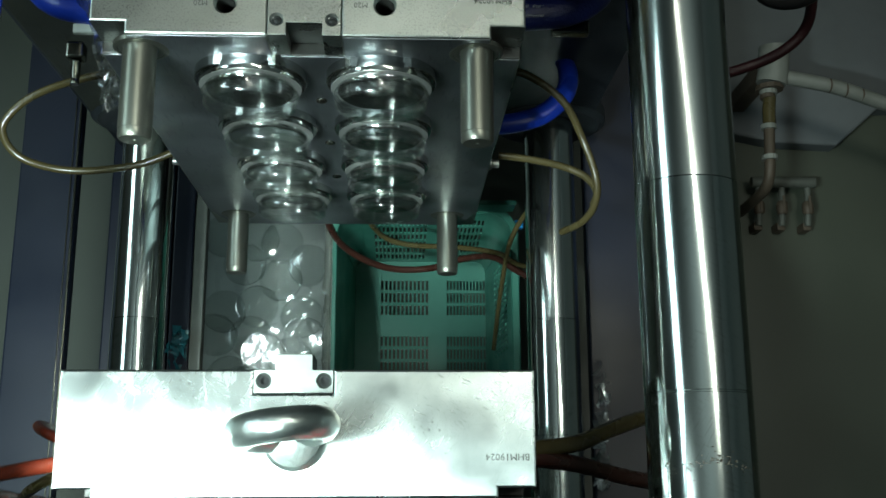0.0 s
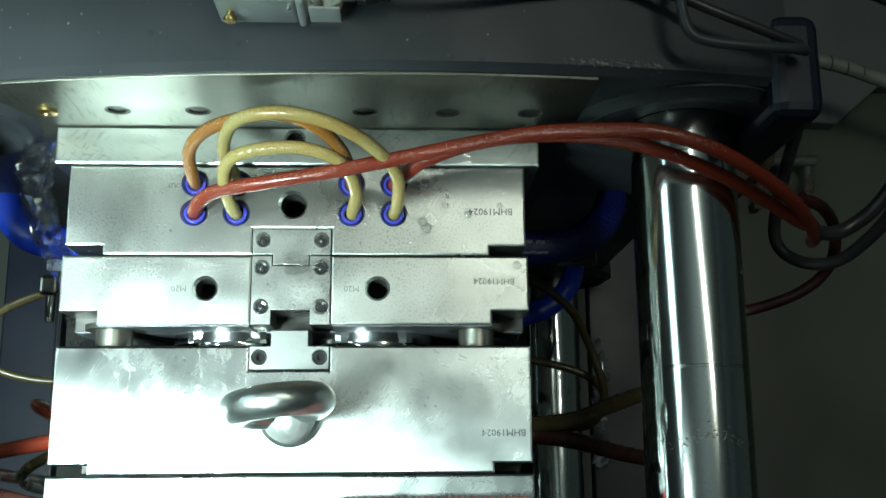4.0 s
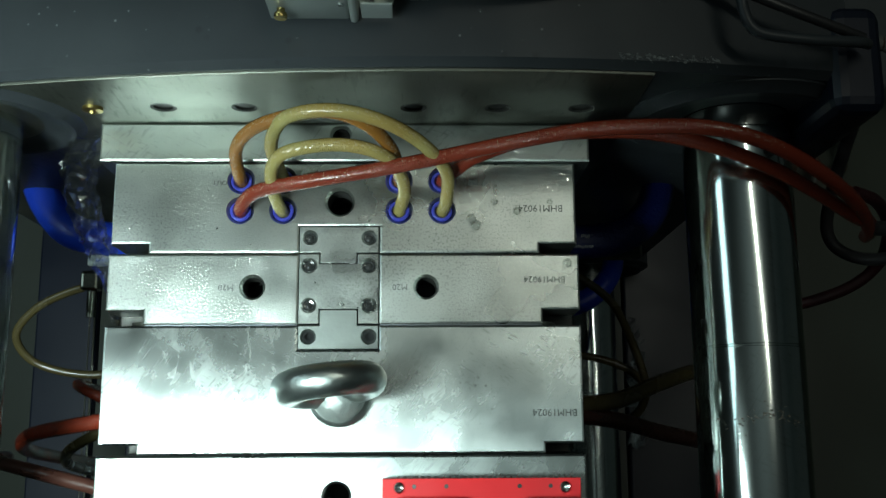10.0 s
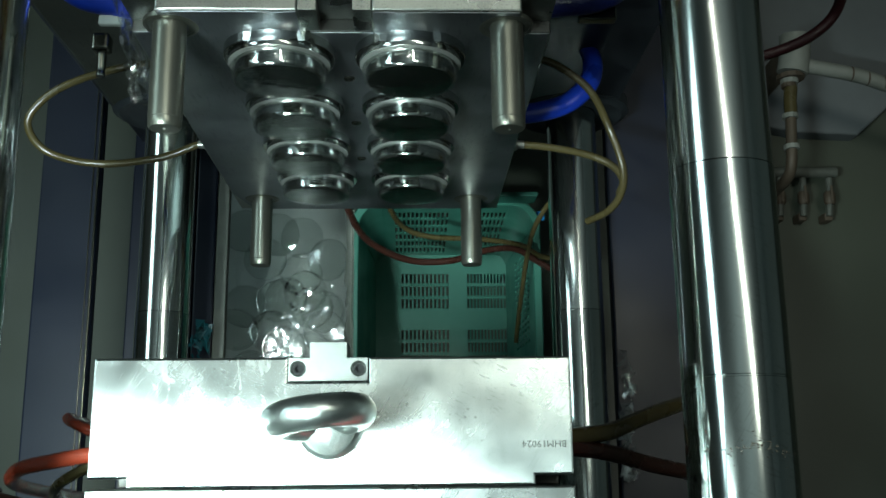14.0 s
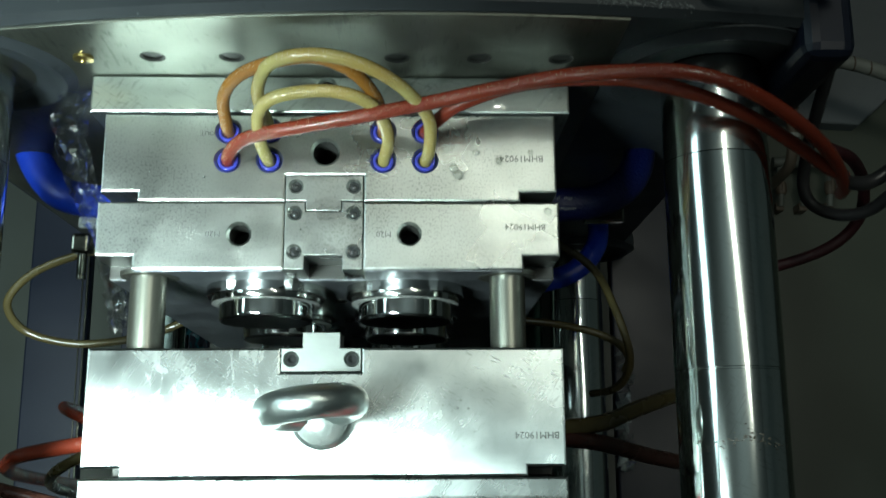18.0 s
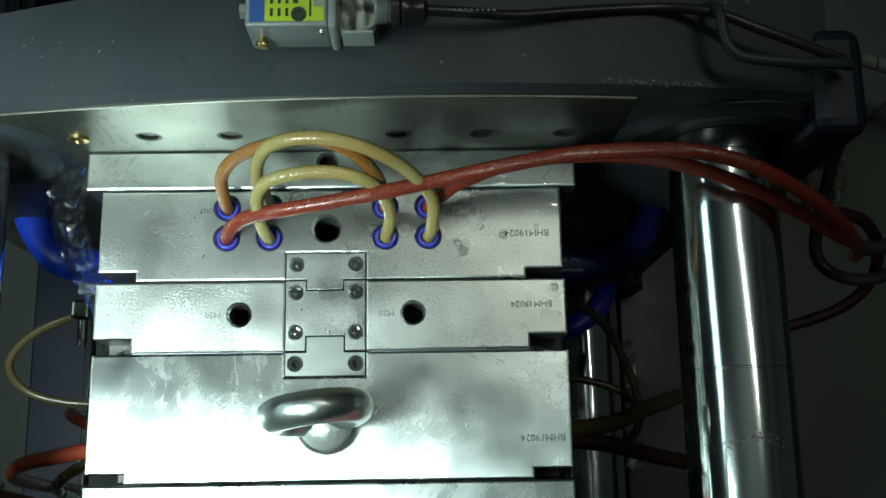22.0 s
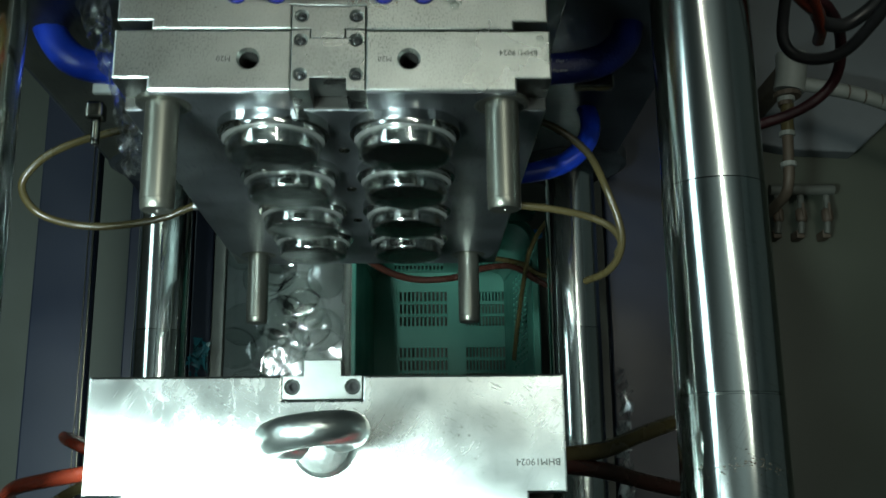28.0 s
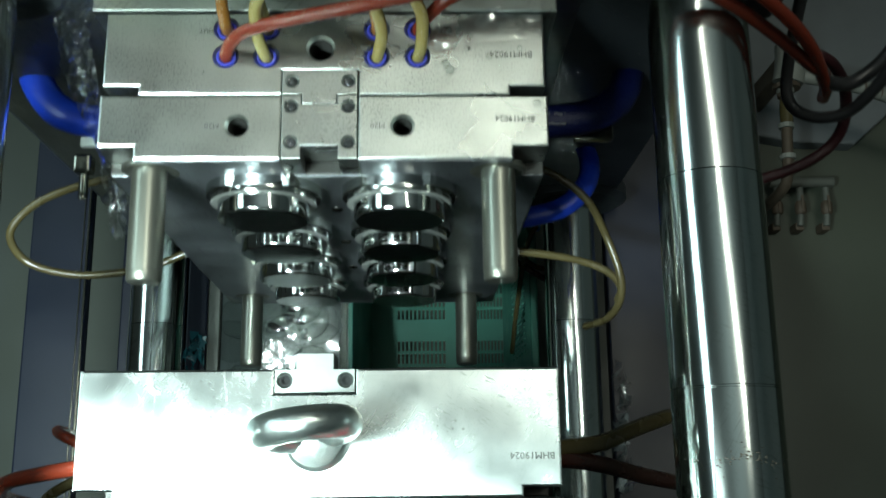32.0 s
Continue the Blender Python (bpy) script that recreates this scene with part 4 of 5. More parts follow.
    rings = []
    for i in range(56):
        a = 2 * math.pi * i / 56
        ring = []
        k = 1.0 + 0.12 * max(0.0, -math.sin(a))
        for j in range(18):
            b = 2 * math.pi * j / 18
            rr = major + minor * k * math.cos(b)
            ring.append(bm.verts.new((rr * math.cos(a), minor * k * math.sin(b), rr * math.sin(a))))
        rings.append(ring)
    for i in range(56):
        a, b = rings[i], rings[(i + 1) % 56]
        for j in range(18):
            bm.faces.new((a[j], a[(j + 1) % 18], b[(j + 1) % 18], b[j]))
    bm.transform(pose(-0.0080, -0.0525, 1.5430, -3, 0, 7))
    part("ring", bm, FORGED, eye, smooth=True)
    part("collar_base", lathe_bm([(0.0200, 0.0), (0.0262, 0.0), (0.0270, 0.0012), (0.0262, 0.0040), (0.0235, 0.0062), (0.0215, 0.0066)], 44, at=(-0.0026, -0.0582, 1.5003)), FORGED, eye, smooth=True)
    return f


fixed_mould()

ROWS_Z = [1.411 - 0.1375 * k for k in range(4)]
COL_X = (-0.065, 0.065)


def moving_mould():
    m = root("moving_mould_half", "steel moving half of the mould with eight polished cores", "mould half")
    fit = [(x, y, 0.0108, 0.02) for x in (-0.090, -0.0535, 0.046, 0.083) for y in (0.0985, 0.125)]
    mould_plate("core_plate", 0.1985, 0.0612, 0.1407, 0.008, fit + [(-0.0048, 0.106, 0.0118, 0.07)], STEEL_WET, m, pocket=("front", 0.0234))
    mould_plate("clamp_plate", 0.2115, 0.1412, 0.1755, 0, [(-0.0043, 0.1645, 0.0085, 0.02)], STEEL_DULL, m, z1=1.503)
    lock_block("lock_block", [(-0.0383, 0.0615), (-0.0206, 0.0615), (-0.0206, 0.0525), (0.0104, 0.0525), (0.0104, 0.0615), (0.029, 0.0615), (0.029, 0.0842), (-0.0383, 0.0842)],
               [(-0.0295, 0.0744), (0.0208, 0.0744)], m)
    for x, y, r, d in fit:
        bm = lathe_bm([(0.0093, -0.007), (0.0093, -0.0012), (0.0091, -0.0002), (0.0085, 0.0005), (0.0080, 0.0007), (0.0073, 0.0007), (0.0066, 0.0004), (0.0061, -0.0002), (0.0059, -0.0010), (0.0057, -0.006)], 32, at=(x, y, 1.4985))
        part("hose_collar", bm, COLLAR, m, "blue plastic push-in collar", smooth=True)
    stamp("BHM19024", 0.0085, 0.168, 0.1005, 1.5, m)
    stamp("IN1", 0.0085, 0.108, 0.124, 1.5, m)
    stamp("OUT", 0.006, -0.108, 0.123, 1.5, m)
    # cores
    for x in COL_X:
        for z in ROWS_Z:
            bm = lathe_bm([(0.0, -0.0330), (0.0416, -0.0330), (0.0432, -0.0316), (0.0437, -0.029), (0.0437, 0.065), (0.0, 0.065)], 56, "y", (x, 0, z))
            part("core", bm, POLISHED, m, "mirror polished round core", smooth=True)
    for x in (-0.160, 0.156):
        for z in (1.470, 0.868):
            bm = lathe_bm([(0.0, -0.1022), (0.0012, -0.1024), (0.0016, -0.1035), (0.0138, -0.1035), (0.0153, -0.1012), (0.0153, -0.0945), (0.0157, -0.094), (0.0157, 0.065), (0.0, 0.065)], 40, "y", (x, 0, z))
            part("guide_pin", bm, PIN_GREASED, m, "greased steel guide pin", smooth=True)
    # plate that strips the caps, sliding on the pins
    s = mould_plate("stripper_plate", 0.2, 0.0006, 0.0606, 0.0118, [(-0.0777, 0.032, 0.0098, 0.04), (0.0692, 0.032, 0.0098, 0.04)], STEEL_WET, m, pocket=("all", 0), slot=0.045)
    # seen from the front: notched at its upper corners and round the lock block
    front = [(-0.18, 0.812), (0.18, 0.812), (0.1985, 0.893), (0.1985, 1.4535), (0.1665, 1.4535), (0.1665, 1.4975), (0.0305, 1.4975), (0.0305, 1.4540),
             (-0.0398, 1.4540), (-0.0398, 1.4975), (-0.1665, 1.4975), (-0.1665, 1.4535), (-0.1985, 1.4535), (-0.1985, 0.893)]
    face = plate_bm(front, [], -0.0006, 0.0, chamfer=0.0004)
    for v in face.verts:
        x, y, z = v.co
        v.co = Vector((x, -z - 0.0003, y))
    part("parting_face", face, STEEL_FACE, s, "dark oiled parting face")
    bm = words_bm("BHM19024", 0.0078)
    bm.transform(pose(0.170, 0.0385, 1.5, 0, 0, 180))
    part("stamped_code", bm, STAMP, s)
    for t, x in (("M20", -0.100), ("M20", 0.047)):
        bm = words_bm(t, 0.0075)
        bm.transform(pose(x, 0.032, 1.5, 0, 0, 180))
        part("stamped_code", bm, STAMP, s)
    lock_block("lock_block", [(-0.0383, 0.0008), (-0.0212, 0.0008), (-0.0212, 0.0132), (0.0118, 0.0132), (0.0118, 0.0008), (0.029, 0.0008), (0.029, 0.0605), (0.0110, 0.0605), (0.0110, 0.0519), (-0.0212, 0.0519), (-0.0212, 0.0605), (-0.0383, 0.0605)],
               [(-0.0300, 0.0502), (0.0206, 0.0502), (-0.0300, 0.0162), (0.0207, 0.0162)], s, s)
    for x in COL_X:
        for z in ROWS_Z:
            bm = lathe_bm([(0.0445, 0.03), (0.0445, -0.0154), (0.0502, -0.0154), (0.0505, -0.0150), (0.0505, -0.0060), (0.0500, -0.0050), (0.0500, 0.002)], 56, "y", (x, 0, z))
            ring = part("stripper_ring", bm, RING_STEEL, s, smooth=True)
            bm = lathe_bm([(0.0442, -0.0150), (0.0442, -0.0162), (0.0499, -0.0162), (0.0504, -0.0156)], 56, "y", (x, 0, z))
            part("ring_face", bm, RING_FACE, ring, "ground flat ring face")
            flange = lathe_bm([(0.0506, -0.0105), (0.0543, -0.0105), (0.0551, -0.0097), (0.0551, 0.002)], 56, "y", (x, 0, z))
            for v in flange.verts:
                v.co.z = min(v.co.z, z + (0.0440 if v.co.y < -0.0101 else 0.0450))
            part("flange", flange, RING_STEEL, ring, "polished flange with a flat on its top")
    for x in (-0.160, 0.156):
        for z in (1.466, 0.868):
            bm = lathe_bm([(0.0162, 0.01), (0.0162, -0.0006), (0.0205, -0.0009), (0.0216, -0.0004), (0.0222, -0.0009), (0.0250, -0.0008), (0.0258, -0.0002), (0.0258, 0.004)], 36, "y", (x, 0, z))
            part("pin_bushing", bm, PIN_GREASED, s, smooth=True)
    for z in (1.342, 1.205, 1.068):
        bm = lathe_bm([(0.0, -0.0012), (0.0022, -0.0012), (0.0030, -0.0022), (0.0052, -0.0022), (0.0060, -0.0012), (0.0060, 0.002)], 24, "y", (0.0, 0.0, z))
        part("retaining_screw", bm, PIN_STEEL, s, smooth=True)
    # hose nipples on both flanks
    for sx in (-1, 1):
        for z in (1.07,):
            bm = lathe_bm([(0.0, 0.0), (0.008, 0.0), (0.008, 0.006), (0.0055, 0.008), (0.0055, 0.016), (0.0, 0.016)], 16, "x", (0, 0.018, z))
            if sx < 0:
                bm.transform(Matrix.Diagonal((-1, 1, 1, 1)))
            bm.transform(Matrix.Translation((sx * 0.2, 0, 0)))
            part("hose_nipple", bm, RING_FACE, s, smooth=True)
    return m, s


MOVING, STRIPPER = moving_mould()


# ---- moving platen ----
def moving_platen():
    p = root("moving_platen", "dark slate painted cast moving platen with machined face", "platen")
    hw0, hw1 = -0.420, 0.400
    # top edge bows up towards the middle
    bm = bmesh.new()
    n = 40
    y0 = 0.178
    front, back, low_f, low_b = [], [], [], []

    def crest(x):
        return 1.638 - 0.30 * (x - 0.08) ** 2

    def rear(x):
        return 0.280 + 0.094 * x if x < 0.02 else 0.282 + 0.05 * min(1.0, (x - 0.02) / 0.1)

    for i in range(n + 1):
        x = hw0 + (hw1 - hw0) * i / n
        front.append(bm.verts.new((x, y0, crest(x) - 0.006)))
        back.append(bm.verts.new((x, y0 + 0.006, crest(x))))
        low_b.append(bm.verts.new((x, rear(x), crest(x) + 0.002)))
        low_f.append(bm.verts.new((x, y0, 0.72)))
    base_b = [bm.verts.new((v.co.x, rear(v.co.x), 0.72)) for v in low_f]
    for i in range(n):
        for a, b in ((low_f, front), (front, back), (back, low_b), (low_b, base_b), (base_b, low_f)):
            bm.faces.new((a[i], a[i + 1], b[i + 1], b[i]))
    for i in (0, n):
        bm.faces.new((low_f[i], front[i], back[i], low_b[i], base_b[i]))
    part("casting", bm, PLATEN, p, smooth=True)
    # machined mounting face with tapped holes, seen edge-on from above
    bm = bmesh.new()
    m = 36
    holes = [(-0.1482 + dx, 1.544) for dx in (0.0, 0.067, 0.137, 0.207, 0.277, 0.347)]
    prof = []
    for i in range(m + 1):
        x = -0.414 + (0.243 + 0.414) * i / m
        prof.append((x, crest(x) - 0.0085))
    outline = [(-0.414, 0.80), (0.243, 0.80)] + prof[::-1]
    bm2 = plate_bm([(x, z) for x, z in outline], [(x, z, 0.0098, 0.02) for x, z in holes], -0.002, 0.0022, chamfer=0.0008)
    bm2.transform(Matrix(((1, 0, 0, 0), (0, 0, -1, 0.1778), (0, 1, 0, 0), (0, 0, 0, 1))))
    part("machined_face", bm2, PLATEN_FACE, p, "bare machined steel mounting face")
    # near-black threaded discs before the casting stand for the shaded holes
    for x, z in holes:
        thread = [(0.0, 0.0)] + [(0.0080 + 0.0009 * (k % 2), -0.0004 * k) for k in range(5)] + [(0.0104, -0.0022)]
        part("hole_shade_disc", lathe_bm(thread, 24, "y", (x, 0.1778, z)), BORE_SHADE, p, "dark threaded disc standing for the shade in a tapped hole")
    # bosses round the upper tie bars
    for x in TIE_X:
        for z, r, dx in ((TIE_UP, TIE_R, 0.0), (TIE_LOW, TIE_R_LOW, -0.006)):
            bm = lathe_bm([(r + 0.001, 0.05), (r + 0.001, 0.0006), (r + 0.018, -0.0005), (r + 0.032, -0.0025), (r + 0.037, -0.0060), (r + 0.043, -0.0062), (r + 0.049, -0.0015), (r + 0.054, 0.0004), (r + 0.054, 0.02)], 72, "y", (x + dx, 0.176, z))
            part("tie_bar_boss", bm, PLATEN, p, smooth=True)
    # deep ribbed box added behind the front wall, below its edge, blackening the gap
    for x0, x1 in ((-0.40, -0.30), (-0.24, -0.06), (0.0, 0.18), (0.24, 0.385)):
        part("gap_filler_rib", box_bm(x0, x1, 0.335, 0.56, 0.73, 1.42, 0.01), FRAME, p)
    part("rear_plate", box_bm(-0.41, 0.395, 0.3335, 0.56, 0.73, 1.30, 0.006), FRAME, p)
    for x0, x1 in ((-0.42, -0.29), (0.34, 0.395)):
        part("foot", box_bm(x0, x1, 0.182, 0.33, 0.6005, 0.7195, 0.004), FRAME, p)
    bm = lathe_bm([(0.0, -0.002), (0.002, -0.002), (0.003, 0.0), (0.006, 0.0006), (0.0085, 0.001), (0.0085, 0.004), (0.0, 0.004)], 16, "y", (-0.2065, 0.172, 1.543))
    part("grease_nipple", bm, BRASS, p, smooth=True)
    # rounded corner lug with its socket bolt beside the boss
    part("corner_lug", box_bm(0.383, 0.426, 0.150, 0.238, 1.46, 1.615, 0.012, 3), FRAME, p, "near-black painted corner lug")
    part("bent_tube", tube_bm([(0.300, 0.260, 1.60), (0.300, 0.236, 1.652), (0.302, 0.214, 1.657), (0.307, 0.200, 1.657), (0.320, 0.194, 1.656), (0.356, 0.191, 1.654), (0.390, 0.193, 1.646), (0.405, 0.198, 1.63)], 0.0042, 12, 6), PLATEN, p, "bent black steel tube guard", smooth=True)
    return p


PLATEN_OB = moving_platen()


def limit_switch():
    """Zinc switch box with lime label on the platen's top."""
    s = root("limit_switch", "small zinc limit switch with a lime-green label on the platen", "limit switch")
    part("housing", box_bm(-0.047, 0.012, 0.212, 0.262, 1.639, 1.678, 0.002), BOX_METAL, s)
    part("label_plate", box_bm(-0.0325, 0.0095, 0.2155, 0.260, 1.6781, 1.6788, 0.0002, 1), LABEL, s, "lime green printed label")
    part("label_band", box_bm(-0.0435, -0.0335, 0.2155, 0.260, 1.6781, 1.6788, 0.0002, 1), LABEL_BLUE, s, "blue label band")
    for k, (x, w) in enumerate(((-0.029, 0.0022), (-0.0235, 0.0022), (-0.018, 0.0022), (-0.0125, 0.0035), (-0.001, 0.0015))):
        for j in range(4):
            y = 0.219 + j * 0.0098
            if k == 4 and j:
                break
            part("print_glint_bar", box_bm(x, x + w, y, y + (0.0062 if k < 4 else 0.012), 1.6789, 1.6791), INK, s)
    part("label_window", box_bm(0.002, 0.0085, 0.2265, 0.243, 1.6789, 1.6793, 0.0001, 1), GREY_PLASTIC, s)
    part("label_screw", lathe_bm([(0.0, 0.0), (0.0028, 0.0), (0.0030, 0.0012), (0.0052, 0.0013), (0.0055, 0.0004), (0.0055, 0.0)], 20, at=(-0.0085, 0.2205, 1.6789)), INK, s, smooth=True)
    part("earth_screw", lathe_bm([(0.0, -0.006), (0.0045, -0.006), (0.005, -0.004), (0.0045, -0.002), (0.003, -0.0015), (0.003, 0.004), (0.0, 0.004)], 20, "y", (-0.037, 0.2105, 1.658)), BRASS, s, "brass earth screw", smooth=True)
    part("side_bolt", lathe_bm([(0.0, -0.006), (0.006, -0.006), (0.006, 0.002), (0.0, 0.002)], 6, "x", (-0.0475, 0.232, 1.66)), BOX_METAL, s)
    part("face_screw", lathe_bm([(0.0, -0.001), (0.002, -0.001), (0.002, 0.001), (0.0, 0.001)], 12, "y", (0.007, 0.2115, 1.667)), RING_STEEL, s)
    part("gasket", box_bm(0.0123, 0.0185, 0.209, 0.265, 1.6385, 1.681, 0.0025), GREY_PLASTIC, s)
    cover = part("clear_cover", box_bm(0.0187, 0.0455, 0.213, 0.262, 1.6388, 1.679, 0.009, 4), COVER, s, "clear plastic cover over the terminals", smooth=True)
    cover.visible_shadow = False
    for x0, y0 in ((0.022, 0.219), (0.031, 0.219), (0.022, 0.238), (0.031, 0.238)):
        part("terminal", box_bm(x0, x0 + 0.005, y0, y0 + 0.012, 1.644, 1.656, 0.0015), CLEAR_DULL, cover)
    part("cover_frame", box_bm(0.021, 0.044, 0.211, 0.2128, 1.644, 1.668, 0.0005), GREY_PLASTIC, s)
    bm = bmesh.new()
    lathe_bm([(0.0, 0.0), (0.010, 0.0)] + list(itertools.chain(*[((0.0105, 0.001 + 0.0018 * k), (0.0095, 0.0019 + 0.0018 * k)) for k in range(5)])) + [(0.009, 0.0112), (0.0, 0.0112)], 24, "x", (0.0457, 0.232, 1.66), bm)
    part("thread", bm, BOX_METAL, s, smooth=True)
    bm = lathe_bm([(0.0, 0.0), (0.0125, 0.0), (0.0125, 0.006), (0.0105, 0.007), (0.0125, 0.008), (0.0125, 0.013), (0.011, 0.015), (0.010, 0.024), (0.005, 0.027), (0.0, 0.027)], 28, "x", (0.057, 0.232, 1.66))
    part("cable_gland", bm, BLACK, s, smooth=True)
    part("cable", tube_bm([(0.082, 0.232, 1.66), (0.11, 0.231, 1.658), (0.15, 0.233, 1.648), (0.20, 0.240, 1.640), (0.26, 0.245, 1.634), (0.298, 0.236, 1.645), (0.334, 0.220, 1.648), (0.375, 0.208, 1.640), (0.401, 0.202, 1.632)], 0.004, 12, 6), BLACK, s, smooth=True)
    for k in range(9):
        x = 0.098 + k * 0.0042
        part("cable_print", box_bm(x, x + 0.0022, 0.2304, 0.2316, 1.6622 - 0.0002 * k, 1.6632 - 0.0002 * k), PRINT_AND_GLINT, s)
    return s


SWITCH = limit_switch()


# ---- hoses that ride with the moving half ----
def hose(name, label, mat, points, r=0.0056, sides=16, steps=8, group=""):
    ob = part(name, tube_bm(points, r, sides, steps), mat, smooth=True)
    return tagged(ob, label, "hose", group)


RIDERS = []
RED_LONG = [(-0.09, 0.0985, 1.492), (-0.089, 0.100, 1.503), (-0.080, 0.106, 1.518), (-0.064, 0.11, 1.53), (-0.025, 0.113, 1.545), (0.032, 0.12, 1.555), (0.087, 0.13, 1.56), (0.142, 0.139, 1.57), (0.195, 0.144, 1.585), (0.246, 0.142, 1.6), (0.291, 0.137, 1.61), (0.338, 0.127, 1.6), (0.388, 0.112, 1.57), (0.435, 0.1, 1.52), (0.476, 0.092, 1.45), (0.490, 0.094, 1.41)]
YELLOW_LOW = [(-0.0535, 0.0985, 1.492), (-0.0555, 0.100, 1.505), (-0.059, 0.111, 1.525), (-0.056, 0.124, 1.55), (-0.041, 0.132, 1.565), (-0.006, 0.136, 1.57), (0.023, 0.133, 1.567), (0.043, 0.126, 1.55), (0.051, 0.112, 1.522), (0.046, 0.0985, 1.492)]
YELLOW_HIGH = [(-0.0535, 0.125, 1.492), (-0.0540, 0.128, 1.515), (-0.057, 0.140, 1.555), (-0.042, 0.151, 1.59), (-0.008, 0.154, 1.602), (0.029, 0.149, 1.597), (0.062, 0.138, 1.576), (0.085, 0.122, 1.545), (0.0865, 0.105, 1.515), (0.083, 0.0985, 1.492)]
AMBER = [(-0.09, 0.125, 1.492), (-0.09, 0.127, 1.51), (-0.088, 0.14, 1.540), (-0.074, 0.148, 1.565), (-0.050, 0.153, 1.582), (-0.011, 0.158, 1.588), (0.020, 0.150, 1.582), (0.040, 0.138, 1.556), (0.046, 0.127, 1.52), (0.046, 0.125, 1.492)]
RIDERS.append(hose("cooling_hose", "amber cooling hose looping between two blue collars", AMBER_HOSE,
    AMBER, group="cooling hoses"))
RIDERS.append(hose("cooling_hose", "yellowed cooling hose arching high between two blue collars", YELLOW_HOSE,
    YELLOW_HIGH, group="cooling hoses"))
RIDERS.append(hose("cooling_hose", "yellowed cooling hose in a low arch between two blue collars", YELLOW_HOSE,
    YELLOW_LOW, group="cooling hoses"))
RIDERS.append(hose("cooling_hose", "long red silicone hose lying across the mould top", RED_HOSE,
    RED_LONG, 0.0062, group="cooling hoses"))
RIDERS.append(hose("cooling_hose", "red silicone hose running beside the longer one", RED_HOSE,
    [(0.083, 0.125, 1.492), (0.085, 0.125, 1.505), (0.095, 0.128, 1.525), (0.111, 0.135, 1.54), (0.152, 0.146, 1.553), (0.201, 0.1485, 1.566), (0.253, 0.1425, 1.58), (0.301, 0.129, 1.585), (0.351, 0.116, 1.567), (0.402, 0.104, 1.53), (0.446, 0.095, 1.49), (0.470, 0.096, 1.465)], 0.006, group="cooling hoses"))
RIDERS.append(hose("cooling_hose", "red hose hanging in a loop behind the tie bar, darkened as if in shade", RED_HOSE_SHADED,
    [(0.470, 0.13, 1.44), (0.500, 0.125, 1.42), (0.525, 0.108, 1.385), (0.5345, 0.082, 1.34), (0.506, 0.057, 1.32), (0.448, 0.040, 1.30), (0.40, 0.036, 1.28)], 0.0060, group="cooling hoses"))
RIDERS.append(hose("black_cable", "black rubber cable hanging in a loop", BLACK,
    [(0.462, 0.096, 1.475), (0.480, 0.094, 1.45), (0.512, 0.100, 1.44), (0.545, 0.13, 1.46), (0.56, 0.19, 1.52), (0.55, 0.27, 1.60), (0.50, 0.33, 1.655), (0.40, 0.36, 1.640)], 0.007))
RIDERS.append(hose("black_cable", "black rubber cable sagging beside the platen", BLACK,
    [(0.44, 0.20, 1.55), (0.452, 0.13, 1.43), (0.460, 0.092, 1.40), (0.486, 0.071, 1.415), (0.512, 0.076, 1.45), (0.53, 0.12, 1.52), (0.50, 0.22, 1.62), (0.45, 0.26, 1.625)], 0.006))
RIDERS.append(hose("side_tube", "old yellowed tube looping out from the mould side", OLIVE_HOSE,
    [(-0.200, 0.105, 1.14), (-0.24, 0.106, 1.14), (-0.295, 0.098, 1.14), (-0.358, 0.084, 1.13), (-0.402, 0.064, 1.12), (-0.426, 0.033, 1.11), (-0.407, 0.002, 1.09), (-0.344, -0.012, 1.08), (-0.267, -0.001, 1.07), (-0.216, 0.018, 1.07)], 0.005))
RIDERS.append(hose("side_tube", "old yellowed tube looping out beside the tie bar", OLIVE_HOSE,
    [(0.198, 0.112, 1.14), (0.218, 0.111, 1.14), (0.251, 0.103, 1.14), (0.296, 0.072, 1.13), (0.323, 0.029, 1.11), (0.341, -0.022, 1.10), (0.342, -0.051, 1.08), (0.330, -0.068, 1.05), (0.31, -0.07, 1.0)], 0.005))
RIDERS.append(hose("side_tube", "short yellowed tube reaching out from the mould side", OLIVE_HOSE,
    [(0.216, 0.018, 1.07), (0.258, 0.013, 1.07), (0.303, 0.003, 1.07), (0.333, -0.011, 1.07), (0.349, -0.029, 1.06), (0.345, -0.045, 1.05)], 0.005))


def blue_hoses():
    out = []
